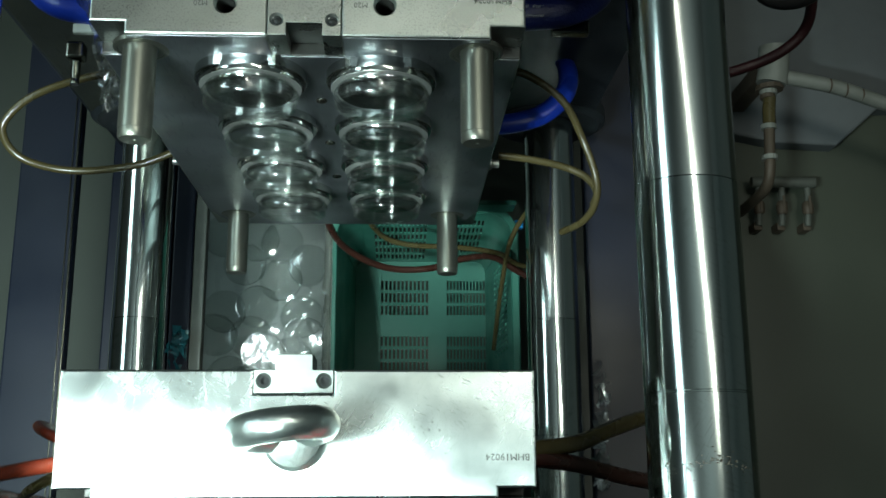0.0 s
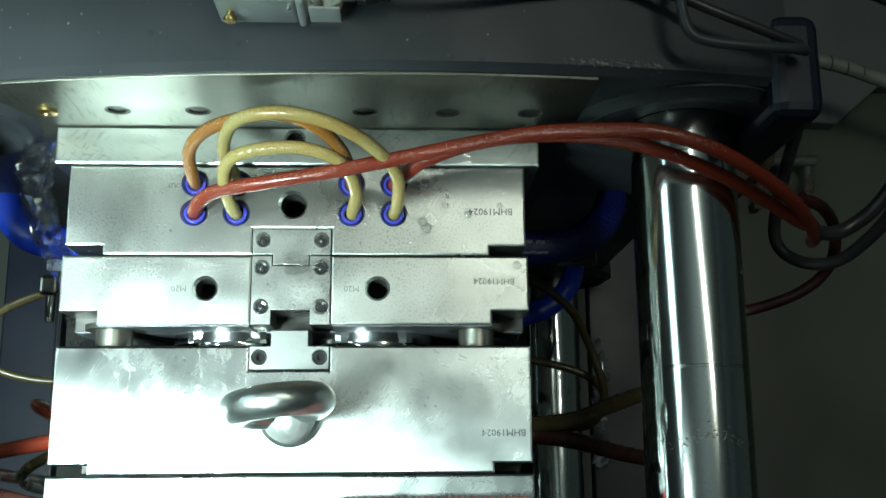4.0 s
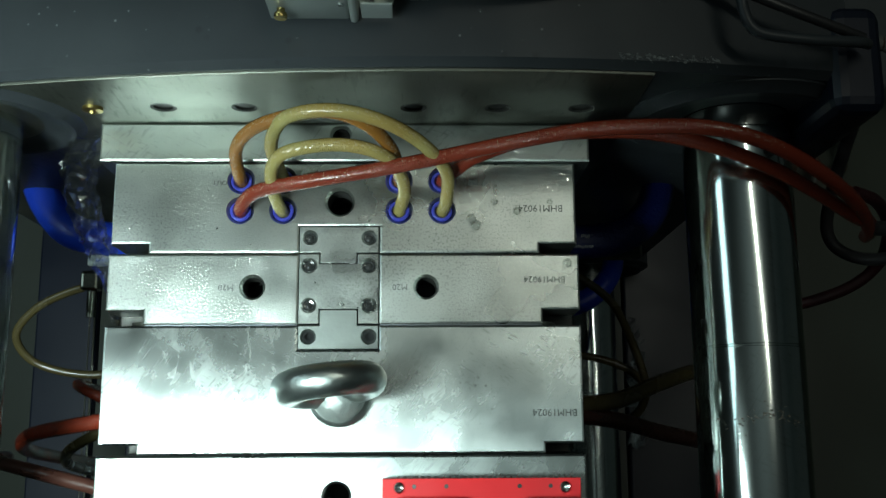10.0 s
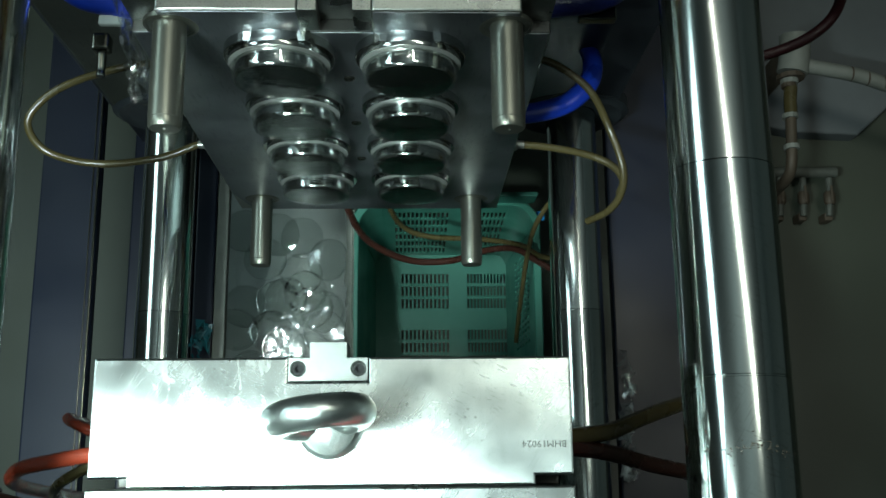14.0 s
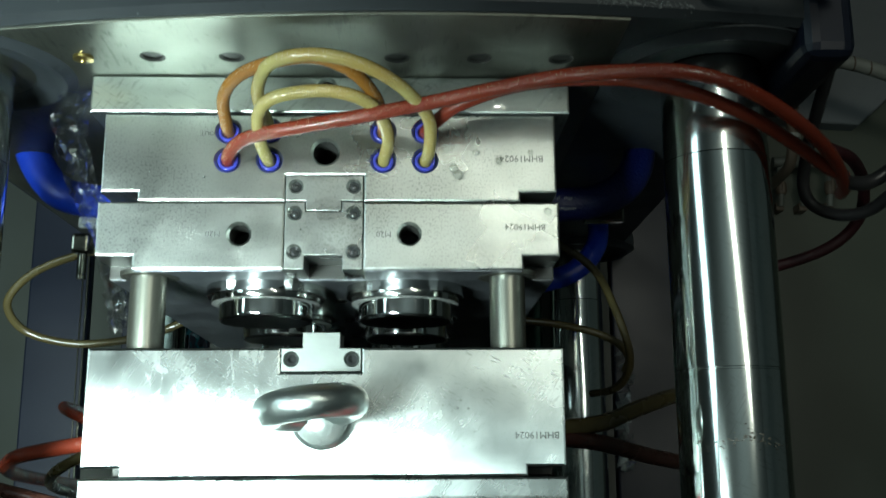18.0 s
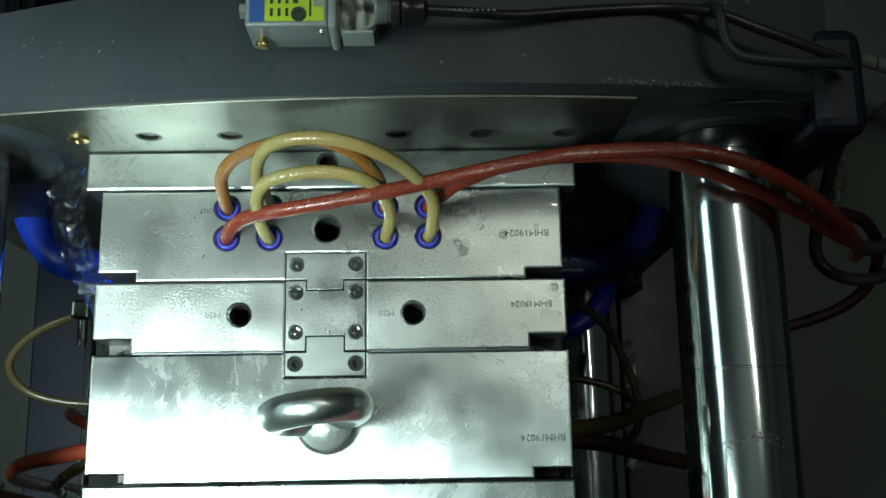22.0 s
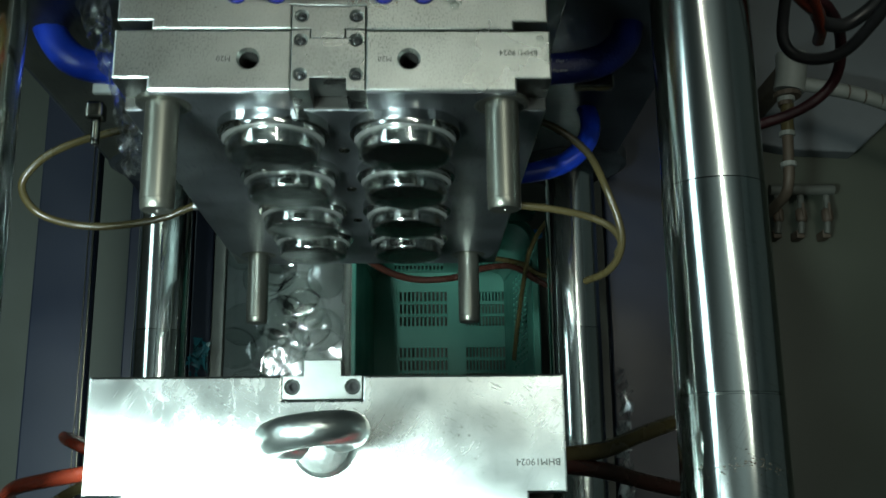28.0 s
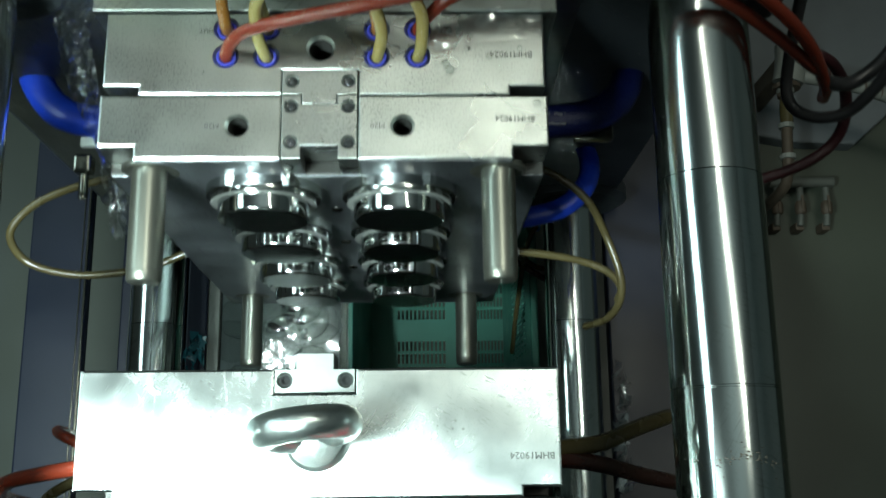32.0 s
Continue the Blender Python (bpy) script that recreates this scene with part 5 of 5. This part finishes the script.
    for pts, lb in (([(-0.2, 0.1095, 1.28), (-0.2389, 0.1141, 1.2800), (-0.2688, 0.1187, 1.2800), (-0.3045, 0.1256, 1.2800), (-0.3327, 0.1494, 1.2700), (-0.3551, 0.1869, 1.2600), (-0.3717, 0.2315, 1.2300), (-0.372, 0.26, 1.17), (-0.36, 0.265, 1.05)],
                     "thick blue rubber water hose bending out from the mould"),
                    ([(0.2, 0.1115, 1.30), (0.2100, 0.1090, 1.3000), (0.2367, 0.1111, 1.3000), (0.2699, 0.1154, 1.3000), (0.2999, 0.1314, 1.2950), (0.3210, 0.1622, 1.2800), (0.3292, 0.2099, 1.2600), (0.325, 0.25, 1.20), (0.31, 0.25, 1.05)],
                     "blue water hose bending behind the tie bar, shade put into its colour"),
                    ([(0.2, 0.0702, 1.05), (0.2310, 0.0702, 1.0500), (0.2727, 0.0811, 1.0500), (0.2985, 0.0988, 1.0500), (0.3154, 0.1236, 1.0450), (0.3210, 0.1557, 1.0300), (0.3186, 0.1909, 1.0000)],
                     "lower blue water hose curling up beside the mould")):
        ob = part("water_hose", tube_bm(pts, 0.014 if "lower" in lb else 0.0185, 18, 6, 0.8), BLUE_SHADED if "tie bar" in lb else BLUE, smooth=True)
        out.append(tagged(ob, lb, "hose", "blue water hoses"))
        if "tie bar" in lb:
            # rows of pale bars: the hose's ribbed lamp glints put on as colour
            rng = random.Random(61)
            for k in range(22):
                x = 0.205 + 0.0019 * k
                for y, h in ((0.1145, 0.0042), (0.1030, 0.0034)):
                    if rng.random() < 0.8:
                        bar = box_bm(-0.0006, 0.0006, -h * rng.uniform(0.3, 0.5), h * rng.uniform(0.3, 0.5), 0.0, 0.0003)
                        bar.transform(pose(x, y + rng.uniform(-0.0006, 0.0006), 1.3000 + math.sqrt(max(0.0, 0.0150 ** 2 - 0.64 * (y - 0.1100) ** 2)) - 0.0002, 0, 0, rng.uniform(-8, 8)))
                        part("print_glint_bar", bar, PRINT_AND_GLINT, ob, "pale bars standing for ribbed glints" if k == 0 else "")
    c = root("hose_clamp", "small dull metal hose clip below the blue hose", "clamp")
    part("band", box_bm(-0.290, -0.262, 0.090, 0.102, 1.272, 1.280, 0.002), SHEET, c)
    part("nut", box_bm(-0.3015, -0.281, 0.066, 0.0875, 1.246, 1.266, 0.004, 3), PIN_STEEL, c)
    part("stud", lathe_bm([(0.0, 0.0), (0.0048, 0.0), (0.0052, 0.004), (0.0044, 0.006), (0.0052, 0.008), (0.0052, 0.028), (0.0, 0.028)], 14, "y", (-0.291, 0.0375, 1.254)), PIN_STEEL, c, smooth=True)
    out.append(c)
    x, y, z = 0.281, 0.104, 1.272
    c = root("hose_clamp", "small dull steel hose clamp below the blue hose", "clamp")
    part("band", box_bm(x - 0.022, x + 0.022, y - 0.008, y + 0.008, z, z + 0.014, 0.002), PIN_STEEL, c)
    part("screw", lathe_bm([(0.0, 0.0), (0.006, 0.0), (0.006, 0.012), (0.0, 0.012)], 12, "y", (x + 0.01, y + 0.0085, z + 0.006)), PIN_STEEL, c)
    out.append(c)
    return out


RIDERS += blue_hoses()


def plastic_wrap():
    """Crumpled clear film hanging at the mould's flank, and a strip of it on top."""
    rng = random.Random(3)
    bm = bmesh.new()
    line = smooth_line([(-0.230, 0.172, 1.474), (-0.239, 0.135, 1.470), (-0.232, 0.092, 1.446), (-0.224, 0.060, 1.412), (-0.216, 0.012, 1.376), (-0.2125, -0.033, 1.362)], 9)
    g = []
    for j, c in enumerate(line):
        v = j / (len(line) - 1)
        wide = 0.036 - 0.010 * v
        row = []
        for i in range(12):
            u = i / 11
            fold = 0.007 * math.sin(u * 9.4 + 3 * v) + rng.uniform(-0.0045, 0.0045)
            row.append(bm.verts.new((min(c.x + wide * (0.5 - u) + rng.uniform(-0.003, 0.003), -0.2025), c.y + rng.uniform(-0.003, 0.003), c.z + fold)))
        g.append(row)
    for i in range(len(g) - 1):
        for j in range(11):
            bm.faces.new((g[i][j], g[i + 1][j], g[i + 1][j + 1]))
            bm.faces.new((g[i][j], g[i + 1][j + 1], g[i][j + 1]))
    a = tagged(part("plastic_wrap", bm, FILM), "crumpled clear plastic film draped beside the mould", "plastic film")
    bm = bmesh.new()
    g = []
    for i in range(25):
        row = []
        for j in range(15):
            x, y = 0.098 + 0.098 * i / 24, 0.104 + 0.064 * j / 14 + 0.012 * (i / 24)
            if y > 0.172:
                y = 0.172
            h = 1.5008 + 0.0018 + 0.0030 * noise.noise(Vector((x * 40 + y * 30, y * 75, 0))) + 0.0012 * noise.noise(Vector((x * 70, y * 210, 4)))
            row.append(bm.verts.new((x, y, max(h, 1.5006) + (0.003 if y > 0.136 else 0.0))))
        g.append(row)
    for i in range(24):
        for j in range(14):
            bm.faces.new((g[i][j], g[i + 1][j], g[i + 1][j + 1], g[i][j + 1]))
    b = tagged(part("plastic_wrap", bm, FILM_THIN, smooth=True), "wrinkled wet plastic film lying on the mould plate", "plastic film")
    for ob in (a, b):
        ob.visible_shadow = False
    return [a, b]


RIDERS += plastic_wrap()


def drops():
    rng = random.Random(11)
    bm, beads = bmesh.new(), bmesh.new()
    big = [(0.108, 0.091, 0.0045), (0.112, 0.085, 0.005), (0.148, 0.098, 0.004), (0.128, 0.106, 0.0035), (0.190, 0.0525, 0.004), (0.176, 0.106, 0.003)]
    small = [(rng.uniform(-0.19, 0.19), rng.uniform(0.064, 0.135), rng.uniform(0.0005, 0.0012)) for k in range(60)]
    for x, y, r in big + small:
        if -0.11 < x < 0.10 and 0.085 < y < 0.14 and r < 0.002:
            continue
        n = 12 if r > 0.002 else 6
        lathe_bm([(r, 0.0), (r * 0.9, r * 0.3), (r * 0.55, r * 0.55), (0.0, r * 0.62)], n, at=(x, y, 1.5002), bm=bm)
    for line, rr in ((YELLOW_HIGH, 0.0056), (YELLOW_LOW, 0.0056), (RED_LONG[:13], 0.0062), (AMBER, 0.0056)):
        pts = smooth_line(line, 30)
        for k in range(460):
            i = rng.randrange(12, len(pts) - 13)
            d = (pts[i + 1] - pts[i]).normalized()
            s = d.cross(Vector((0, 0, 1)))
            if s.length < 0.2:
                continue
            s.normalize()
            up = s.cross(d)
            # beads kept along the top, where the glints would sit
            a = rng.gauss(1.65, 0.27)
            n = s * math.cos(a) + up * math.sin(a)
            r = rng.uniform(0.00016, 0.00042)
            one = lathe_bm([(r, -r * 0.3), (r * 0.9, r * 0.3), (r * 0.5, r * 0.6), (0.0, r * 0.7)], 5)
            merge(beads, one, Matrix.Translation(pts[i] + n * rr) @ n.to_track_quat("Z", "Y").to_matrix().to_4x4())
    ob = part("water_drops", bm, DROP, smooth=True)
    fog = part("water_beads", beads, BEAD, smooth=True)
    return [tagged(ob, "scattered water drops on the cold mould plate", "water drops", kind="stuff"),
            tagged(fog, "fine water beads on the cooling hoses, coloured pale as glints", "water beads", kind="stuff")]


RIDERS += drops()


def platen_drops():
    """Splashes on the platen, thickest beside the boss of the tie bar."""
    rng = random.Random(41)
    bm = bmesh.new()
    for k in range(50):
        near = k < 34
        x = rng.uniform(0.215, 0.285) if near else rng.uniform(-0.2, 0.36)
        y = rng.uniform(0.1845, 0.189) if near else rng.uniform(0.19, 0.25)
        r = rng.uniform(0.0005, 0.0012) if near else rng.uniform(0.0004, 0.0010)
        z = 1.638 - 0.30 * (x - 0.08) ** 2 + 0.002 * (y - 0.184) / 0.1
        lathe_bm([(r, 0.0), (r * 0.9, r * 0.3), (r * 0.55, r * 0.55), (0.0, r * 0.62)], 6, at=(x, y, z), bm=bm)
    return tagged(part("water_drops", bm, DROP, smooth=True), "scattered water drops on the dark platen", "water drops", kind="stuff")


RIDERS.append(platen_drops())


def dried_splashes():
    """Pale crusts of dried water along the platen's front edge beside the boss."""
    rng = random.Random(53)
    bm = bmesh.new()
    for k in range(170):
        x = 0.214 + 0.080 * rng.random() ** 1.2
        y = rng.gauss(0.1865, 0.0016)
        z = 1.638 - 0.30 * (x - 0.08) ** 2 + 0.0004
        if y < 0.1842:
            z -= 0.1842 - y
        n = rng.randrange(5, 8)
        r = rng.uniform(0.0002, 0.0008) * (1.8 if rng.random() < 0.08 else 1.0)
        ring = [bm.verts.new((x + r * 1.6 * rng.uniform(0.5, 1.1) * math.cos(6.2832 * i / n), y + r * rng.uniform(0.5, 1.0) * math.sin(6.2832 * i / n), z)) for i in range(n)]
        top = bm.verts.new((x, y, z + 0.0004))
        for i in range(n):
            bm.faces.new((ring[i], ring[(i + 1) % n], top))
    return tagged(part("dried_splashes", bm, SCALE), "pale dried splash marks on the dark platen edge", "splash marks", kind="stuff")


RIDERS.append(dried_splashes())


# ---- hoses and fittings that stay with the fixed half ----
def fixed_hoses():
    for label, mat, pts, r in (
        ("brown tube leaving the fixed mould half", OLIVE_HOSE, [(0.2, -0.065, 1.31), (0.233, -0.060, 1.30), (0.277, -0.053, 1.27), (0.326, -0.035, 1.22), (0.387, -0.016, 1.15), (0.43, -0.01, 1.05)], 0.009),
        ("dark brown tube sagging from the fixed mould half", BROWN_HOSE, [(0.2, -0.068, 1.30), (0.233, -0.071, 1.30), (0.278, -0.076, 1.26), (0.334, -0.087, 1.20), (0.385, -0.095, 1.15), (0.43, -0.10, 1.05)], 0.009),
        ("orange-red hose leaving the fixed mould half", RED_HOSE, [(-0.2, -0.070, 1.37), (-0.244, -0.076, 1.36), (-0.283, -0.081, 1.34), (-0.330, -0.088, 1.30), (-0.365, -0.10, 1.22), (-0.385, -0.11, 1.08), (-0.39, -0.12, 0.90)], 0.0075),
        ("short orange hose under the fixed mould half", RED_HOSE, [(-0.2, -0.075, 1.26), (-0.24, -0.062, 1.255), (-0.278, -0.047, 1.25), (-0.307, -0.036, 1.22), (-0.329, -0.028, 1.16), (-0.345, -0.03, 1.02), (-0.35, -0.04, 0.88)], 0.006),
        ("glossy brown hose bending away from the fixed half", BROWN_HOSE, [(-0.2, -0.142, 1.42), (-0.225, -0.135, 1.42), (-0.272, -0.124, 1.41), (-0.320, -0.115, 1.38), (-0.359, -0.11, 1.33), (-0.39, -0.11, 1.2)], 0.0065),
        ("old yellowed tube under the fixed half", OLIVE_HOSE, [(-0.2, -0.07, 1.25), (-0.24, -0.075, 1.25), (-0.277, -0.086, 1.25), (-0.316, -0.103, 1.22), (-0.344, -0.118, 1.14), (-0.36, -0.13, 1.0), (-0.365, -0.14, 0.85)], 0.006),
    ):
        hose("supply_hose", label, mat, pts, r, group="supply hoses")
    hose("supply_hose", "dark red hose drooping over the green crate", BROWN_HOSE,
         [(-0.055, 0.40, 0.92), (-0.045, 0.345, 0.85), (-0.024, 0.308, 0.72), (0.01, 0.29, 0.65), (0.068, 0.278, 0.60), (0.139, 0.283, 0.58), (0.202, 0.306, 0.56), (0.256, 0.313, 0.54), (0.299, 0.294, 0.52), (0.35, 0.27, 0.50)], 0.0060, group="supply hoses")
    hose("supply_hose", "thin olive-brown tube drooping over the green crate", OLIVE_HOSE,
         [(0.015, 0.40, 0.92), (0.025, 0.335, 0.83), (0.049, 0.318, 0.70), (0.097, 0.31, 0.65), (0.189, 0.317, 0.60), (0.264, 0.316, 0.56), (0.305, 0.304, 0.52), (0.35, 0.30, 0.50)], 0.0048, group="supply hoses")
    hose("supply_hose", "olive tube hanging beside the crate", OLIVE_HOSE,
         [(0.335, 0.40, 0.66), (0.305, 0.37, 0.62), (0.285, 0.335, 0.58), (0.278, 0.29, 0.52), (0.272, 0.22, 0.45), (0.268, 0.16, 0.40)], 0.0046, group="supply hoses")


fixed_hoses()


def connector_bracket():
    """Red sheet bracket with two grey heavy-duty sockets on the fixed half."""
    b = root("connector_bracket", "red painted bracket with grey multi-pin sockets", "connector bracket")
    z = 1.5
    part("plate", box_bm(0.0335, 0.1935, -0.205, -0.1262, z + 0.012, z + 0.0145, 0.0006), RED_PAINT, b)
    part("flange", box_bm(0.0335, 0.0360, -0.205, -0.1262, z + 0.0005, z + 0.0118, 0.0006), RED_PAINT, b)
    part("flange", box_bm(0.1910, 0.1935, -0.205, -0.1262, z + 0.0005, z + 0.0118, 0.0006), RED_PAINT, b)
    bm = bmesh.new()
    for k in range(30):
        x = 0.045 + k * 0.0049
        box_bm(x, x + 0.003, -0.1260, -0.1246, z + 0.0128, z + 0.0142, 0.0, 1, bm)
    part("cut_edge", bm, RING_STEEL, b, "bare cut edge of the bracket")
    for x, y in ((0.047, -0.1335), (0.181, -0.1335)):
        part("screw", lathe_bm([(0.0, 0.0022), (0.0012, 0.0016), (0.003, 0.0022), (0.0045, 0.001), (0.0048, 0.0)], 18, at=(x, y, z + 0.0146)), RING_STEEL, b, smooth=True)
    # thin dark discs on the plate stand for the shade in rivet holes
    for x in (0.059, 0.085, 0.144, 0.169):
        part("rivet_shade_disc", lathe_bm([(0.0, 0.0002), (0.0018, 0.0002), (0.0018, 0.0)], 12, at=(x, -0.1325, z + 0.0146)), DARK, b)
    for x0 in (0.040, 0.1425):
        c = part("socket", box_bm(x0, x0 + 0.060, -0.203, -0.142, z + 0.0146, z + 0.032, 0.004, 3), GREY_PLASTIC, b, "grey die-cast socket housing")
        part("lid", box_bm(x0 + 0.007, x0 + 0.058, -0.200, -0.152, z + 0.0322, z + 0.044, 0.005, 3), LID, c, "glossy dark grey socket lid")
        part("shoulder", box_bm(x0 + 0.052, x0 + 0.066, -0.190, -0.158, z + 0.0150, z + 0.030, 0.003), GREY_PLASTIC, c)
        part("latch", box_bm(x0 + 0.018, x0 + 0.044, -0.1515, -0.1455, z + 0.0322, z + 0.0385, 0.0015), RING_STEEL, c, "bright steel latch")
        part("latch_pin", lathe_bm([(0.0, -0.014), (0.002, -0.014), (0.002, 0.014), (0.0, 0.014)], 10, "x", (x0 + 0.031, -0.1485, z + 0.0402)), RING_STEEL, c)
        part("screw", lathe_bm([(0.0, 0.0022), (0.003, 0.002), (0.0042, 0.001), (0.0044, 0.0)], 16, at=(x0 + 0.006, -0.1475, z + 0.0321)), RING_STEEL, c, smooth=True)
    part("knob", box_bm(0.117, 0.131, -0.170, -0.150, z + 0.0146, z + 0.036, 0.004, 3), GREY_PLASTIC, b)
    o = root("junction_box", "grey die-cast junction box beside the lifting hole", "junction box")
    part("body", box_bm(-0.045, 0.010, -0.215, -0.158, z + 0.0003, z + 0.024, 0.006, 3), GREY_PLASTIC, o)
    rim = bmesh.new()
    loops = []
    for cx, cy, a0 in ((-0.034, -0.2045, 180), (-0.001, -0.2045, 270), (-0.001, -0.1685, 0), (-0.034, -0.1685, 90)):
        for i in range(6):
            q, d = math.cos(radians(a0 + 18 * i)), math.sin(radians(a0 + 18 * i))
            loops.append([rim.verts.new((cx + r * q, cy + r * d, z + h)) for r, h in ((0.0105, 0.0242), (0.0105, 0.033), (0.0098, 0.034), (0.0068, 0.034), (0.0060, 0.033), (0.0060, 0.0242))])
    for i in range(len(loops)):
        p, q = loops[i], loops[(i + 1) % len(loops)]
        for k in range(6):
            rim.faces.new((p[k], q[k], q[(k + 1) % 6], p[(k + 1) % 6]))
    part("rim", rim, GREY_PLASTIC, o, smooth=True)
    part("insert", box_bm(-0.0375, 0.0025, -0.207, -0.1665, z + 0.0242, z + 0.0285, 0.001), LID, o, "dark recessed insert")
    for x0 in (-0.024, -0.0155):
        part("rib", box_bm(x0, x0 + 0.0065, -0.1715, -0.167, z + 0.0287, z + 0.031, 0.0006), GREY_PLASTIC, o)
    part("clip", box_bm(-0.027, -0.019, -0.1575, -0.147, z + 0.0003, z + 0.018, 0.0015), GREY_PLASTIC, o)


connector_bracket()


def scraps():
    rng = random.Random(5)
    for x0, y0, z0, n, mat, nm, lb in ((-0.297, 0.13, 0.601, 22, TEAL_RAG, "film_scrap", "teal film scrap caught on the rail"), (0.412, 0.0, 0.7005, 60, FILM, "film_scrap", "crumpled clear film on the machine rail")):
        bm = bmesh.new()
        for k in range(n):
            c = Vector((x0 + rng.uniform(-0.010, 0.010), y0 + rng.uniform(-0.10, 0.10) * (0.3 if mat is TEAL_RAG else 1.0), z0 + rng.uniform(0.0, 0.02)))
            q = [bm.verts.new(c + Vector((rng.uniform(-0.012, 0.012), rng.uniform(-0.016, 0.016), rng.uniform(0, 0.01)))) for i in range(4)]
            bm.faces.new(q)
        tagged(part(nm, bm, mat), lb, "plastic scrap")
    cl = root("pipe_clip", "small bright blue clip beside the crate", "clip")
    part("body", box_bm(0.305, 0.322, 0.385, 0.402, 0.462, 0.478, 0.003), material("bright_blue_plastic", (0.02, 0.30, 0.75), 0.35), cl)


scraps()


# ---- moving things ----
OPEN = 0.3165
TRAVEL = [(0, OPEN), (1, OPEN), (2.2, OPEN), (2.3, 0.309), (2.4, 0.299), (2.5, 0.286), (3.0, 0.1475), (3.1, 0.1235), (3.5, 0.0632), (4.0, 0.0168),
          (4.5, 0.0034), (5.0, 0.0), (6.5, 0.0), (11.9, 0.0), (12.1, 0.003), (12.5, 0.0206), (13.0, 0.1188), (13.5, 0.262), (13.8, 0.307), (14.0, OPEN), (15.5, OPEN),
          (16.6, OPEN), (16.75, 0.311), (17.0, 0.2868), (17.3, 0.2165), (17.5, 0.1667), (17.7, 0.1145), (18.0, 0.066), (18.5, 0.0208), (19.0, 0.003), (19.4, 0.0),
          (20.0, 0.0), (26.5, 0.0), (26.7, 0.002), (27.0, 0.0148), (27.5, 0.0922), (27.6, 0.124), (27.8, 0.1977), (28.0, 0.2570), (28.1, 0.272), (28.4, 0.313), (28.6, OPEN),
          (30, OPEN), (31.25, OPEN), (31.4, 0.309), (31.5, 0.300), (31.9, 0.2095), (32.0, 0.1838)]
STROKE = 0.012
PUSH = [(0, -STROKE), (0.2, -STROKE), (0.38, 0), (1.02, 0), (1.15, -STROKE), (1.3, -STROKE), (1.42, 0), (2, 0), (14.1, 0), (14.35, -STROKE), (14.58, -STROKE), (14.72, 0),
        (15.5, 0), (15.64, -STROKE), (15.80, -STROKE), (15.9, 0), (17, 0), (28.8, 0), (29.1, -0.009), (29.2, -STROKE), (29.3, -STROKE), (29.42, 0), (30.1, 0), (30.2, -STROKE), (30.42, -STROKE), (30.55, 0), (32, 0)]


def cap_rows(x, z, born, strip, rng):
    """Rows of one cap: in the closed mould, riding on its core, pushed off, falling, at rest."""
    seat = -0.0352
    turn = pose(0, 0, 0, -90, 0, 0)
    rows = []
    if born > 0:
        # waits in the cavity of the fixed half until the mould has closed on it
        rows += [(0, Matrix.Translation((x, seat, z)) @ turn), (born, Matrix.Translation((x, seat, z)) @ turn)]
        for t, y in TRAVEL:
            if born < t < strip - 0.3:
                rows.append((t, Matrix.Translation((x, seat + y, z)) @ turn))
        rows.append((strip - 0.3, Matrix.Translation((x, seat + OPEN, z)) @ turn))
        rows.append((strip - 0.1, Matrix.Translation((x, seat + OPEN - STROKE, z)) @ turn))
    else:
        rows.append((0, Matrix.Translation((x, seat + OPEN - STROKE - 0.002, z)) @ turn))
    y0 = seat + OPEN - STROKE - 0.006
    late = rng.uniform(-0.03, 0.05)
    t0 = strip + late
    rows.append((t0, Matrix.Translation((x, y0, z)) @ turn))
    left = x < 0
    tx = rng.uniform(-0.26, -0.13) if left else rng.uniform(0.03, 0.20)
    ty = rng.uniform(0.12, 0.42) if left else rng.uniform(-0.08, 0.14)
    rest = 0.1285 if left else 0.1545
    flip = rng.random() < 0.5
    spin = rng.uniform(-70, 70)
    k = 0
    t = t0
    while True:
        k += 1
        dt = 0.05 * k
        t = t0 + dt
        zz = z - 4.9 * dt * dt
        u = min(1.0, dt / 0.42)
        if zz < rest + 0.05:
            break
        rows.append((t, Matrix.Translation((x + (tx - x) * u * 0.8, y0 + (ty - y0) * u * 0.8 - 0.02 * u, zz)) @ pose(0, 0, 0, -90 + (80 if not flip else -80) * u, spin * u * 0.4, spin * u)))
    end = pose(0, 0, 0, 0 if not flip else 180, 0, spin)
    zr = rest if not flip else rest + 0.0170
    rows.append((t + 0.04, Matrix.Translation((tx, ty, zr)) @ end))
    rows.append((32.0, Matrix.Translation((tx, ty, zr)) @ end))
    return rows


def motions():
    ride = [(t, pose(0, y, 0)) for t, y in TRAVEL]
    for ob in (MOVING, PLATEN_OB, SWITCH, *RIDERS):
        walk(ob, ride)
    walk(STRIPPER, [(t, pose(0, y, 0)) for t, y in PUSH])
    rng = random.Random(21)
    for born, strip in ((0, 0.17), (11.5, 14.55), (26.3, 29.30)):
        for x in COL_X:
            for z in ROWS_Z:
                ob = cap("clear plastic cap moulded on its polished core", "freshly moulded caps")
                walk(ob, cap_rows(x, z, born, strip, rng))


motions()
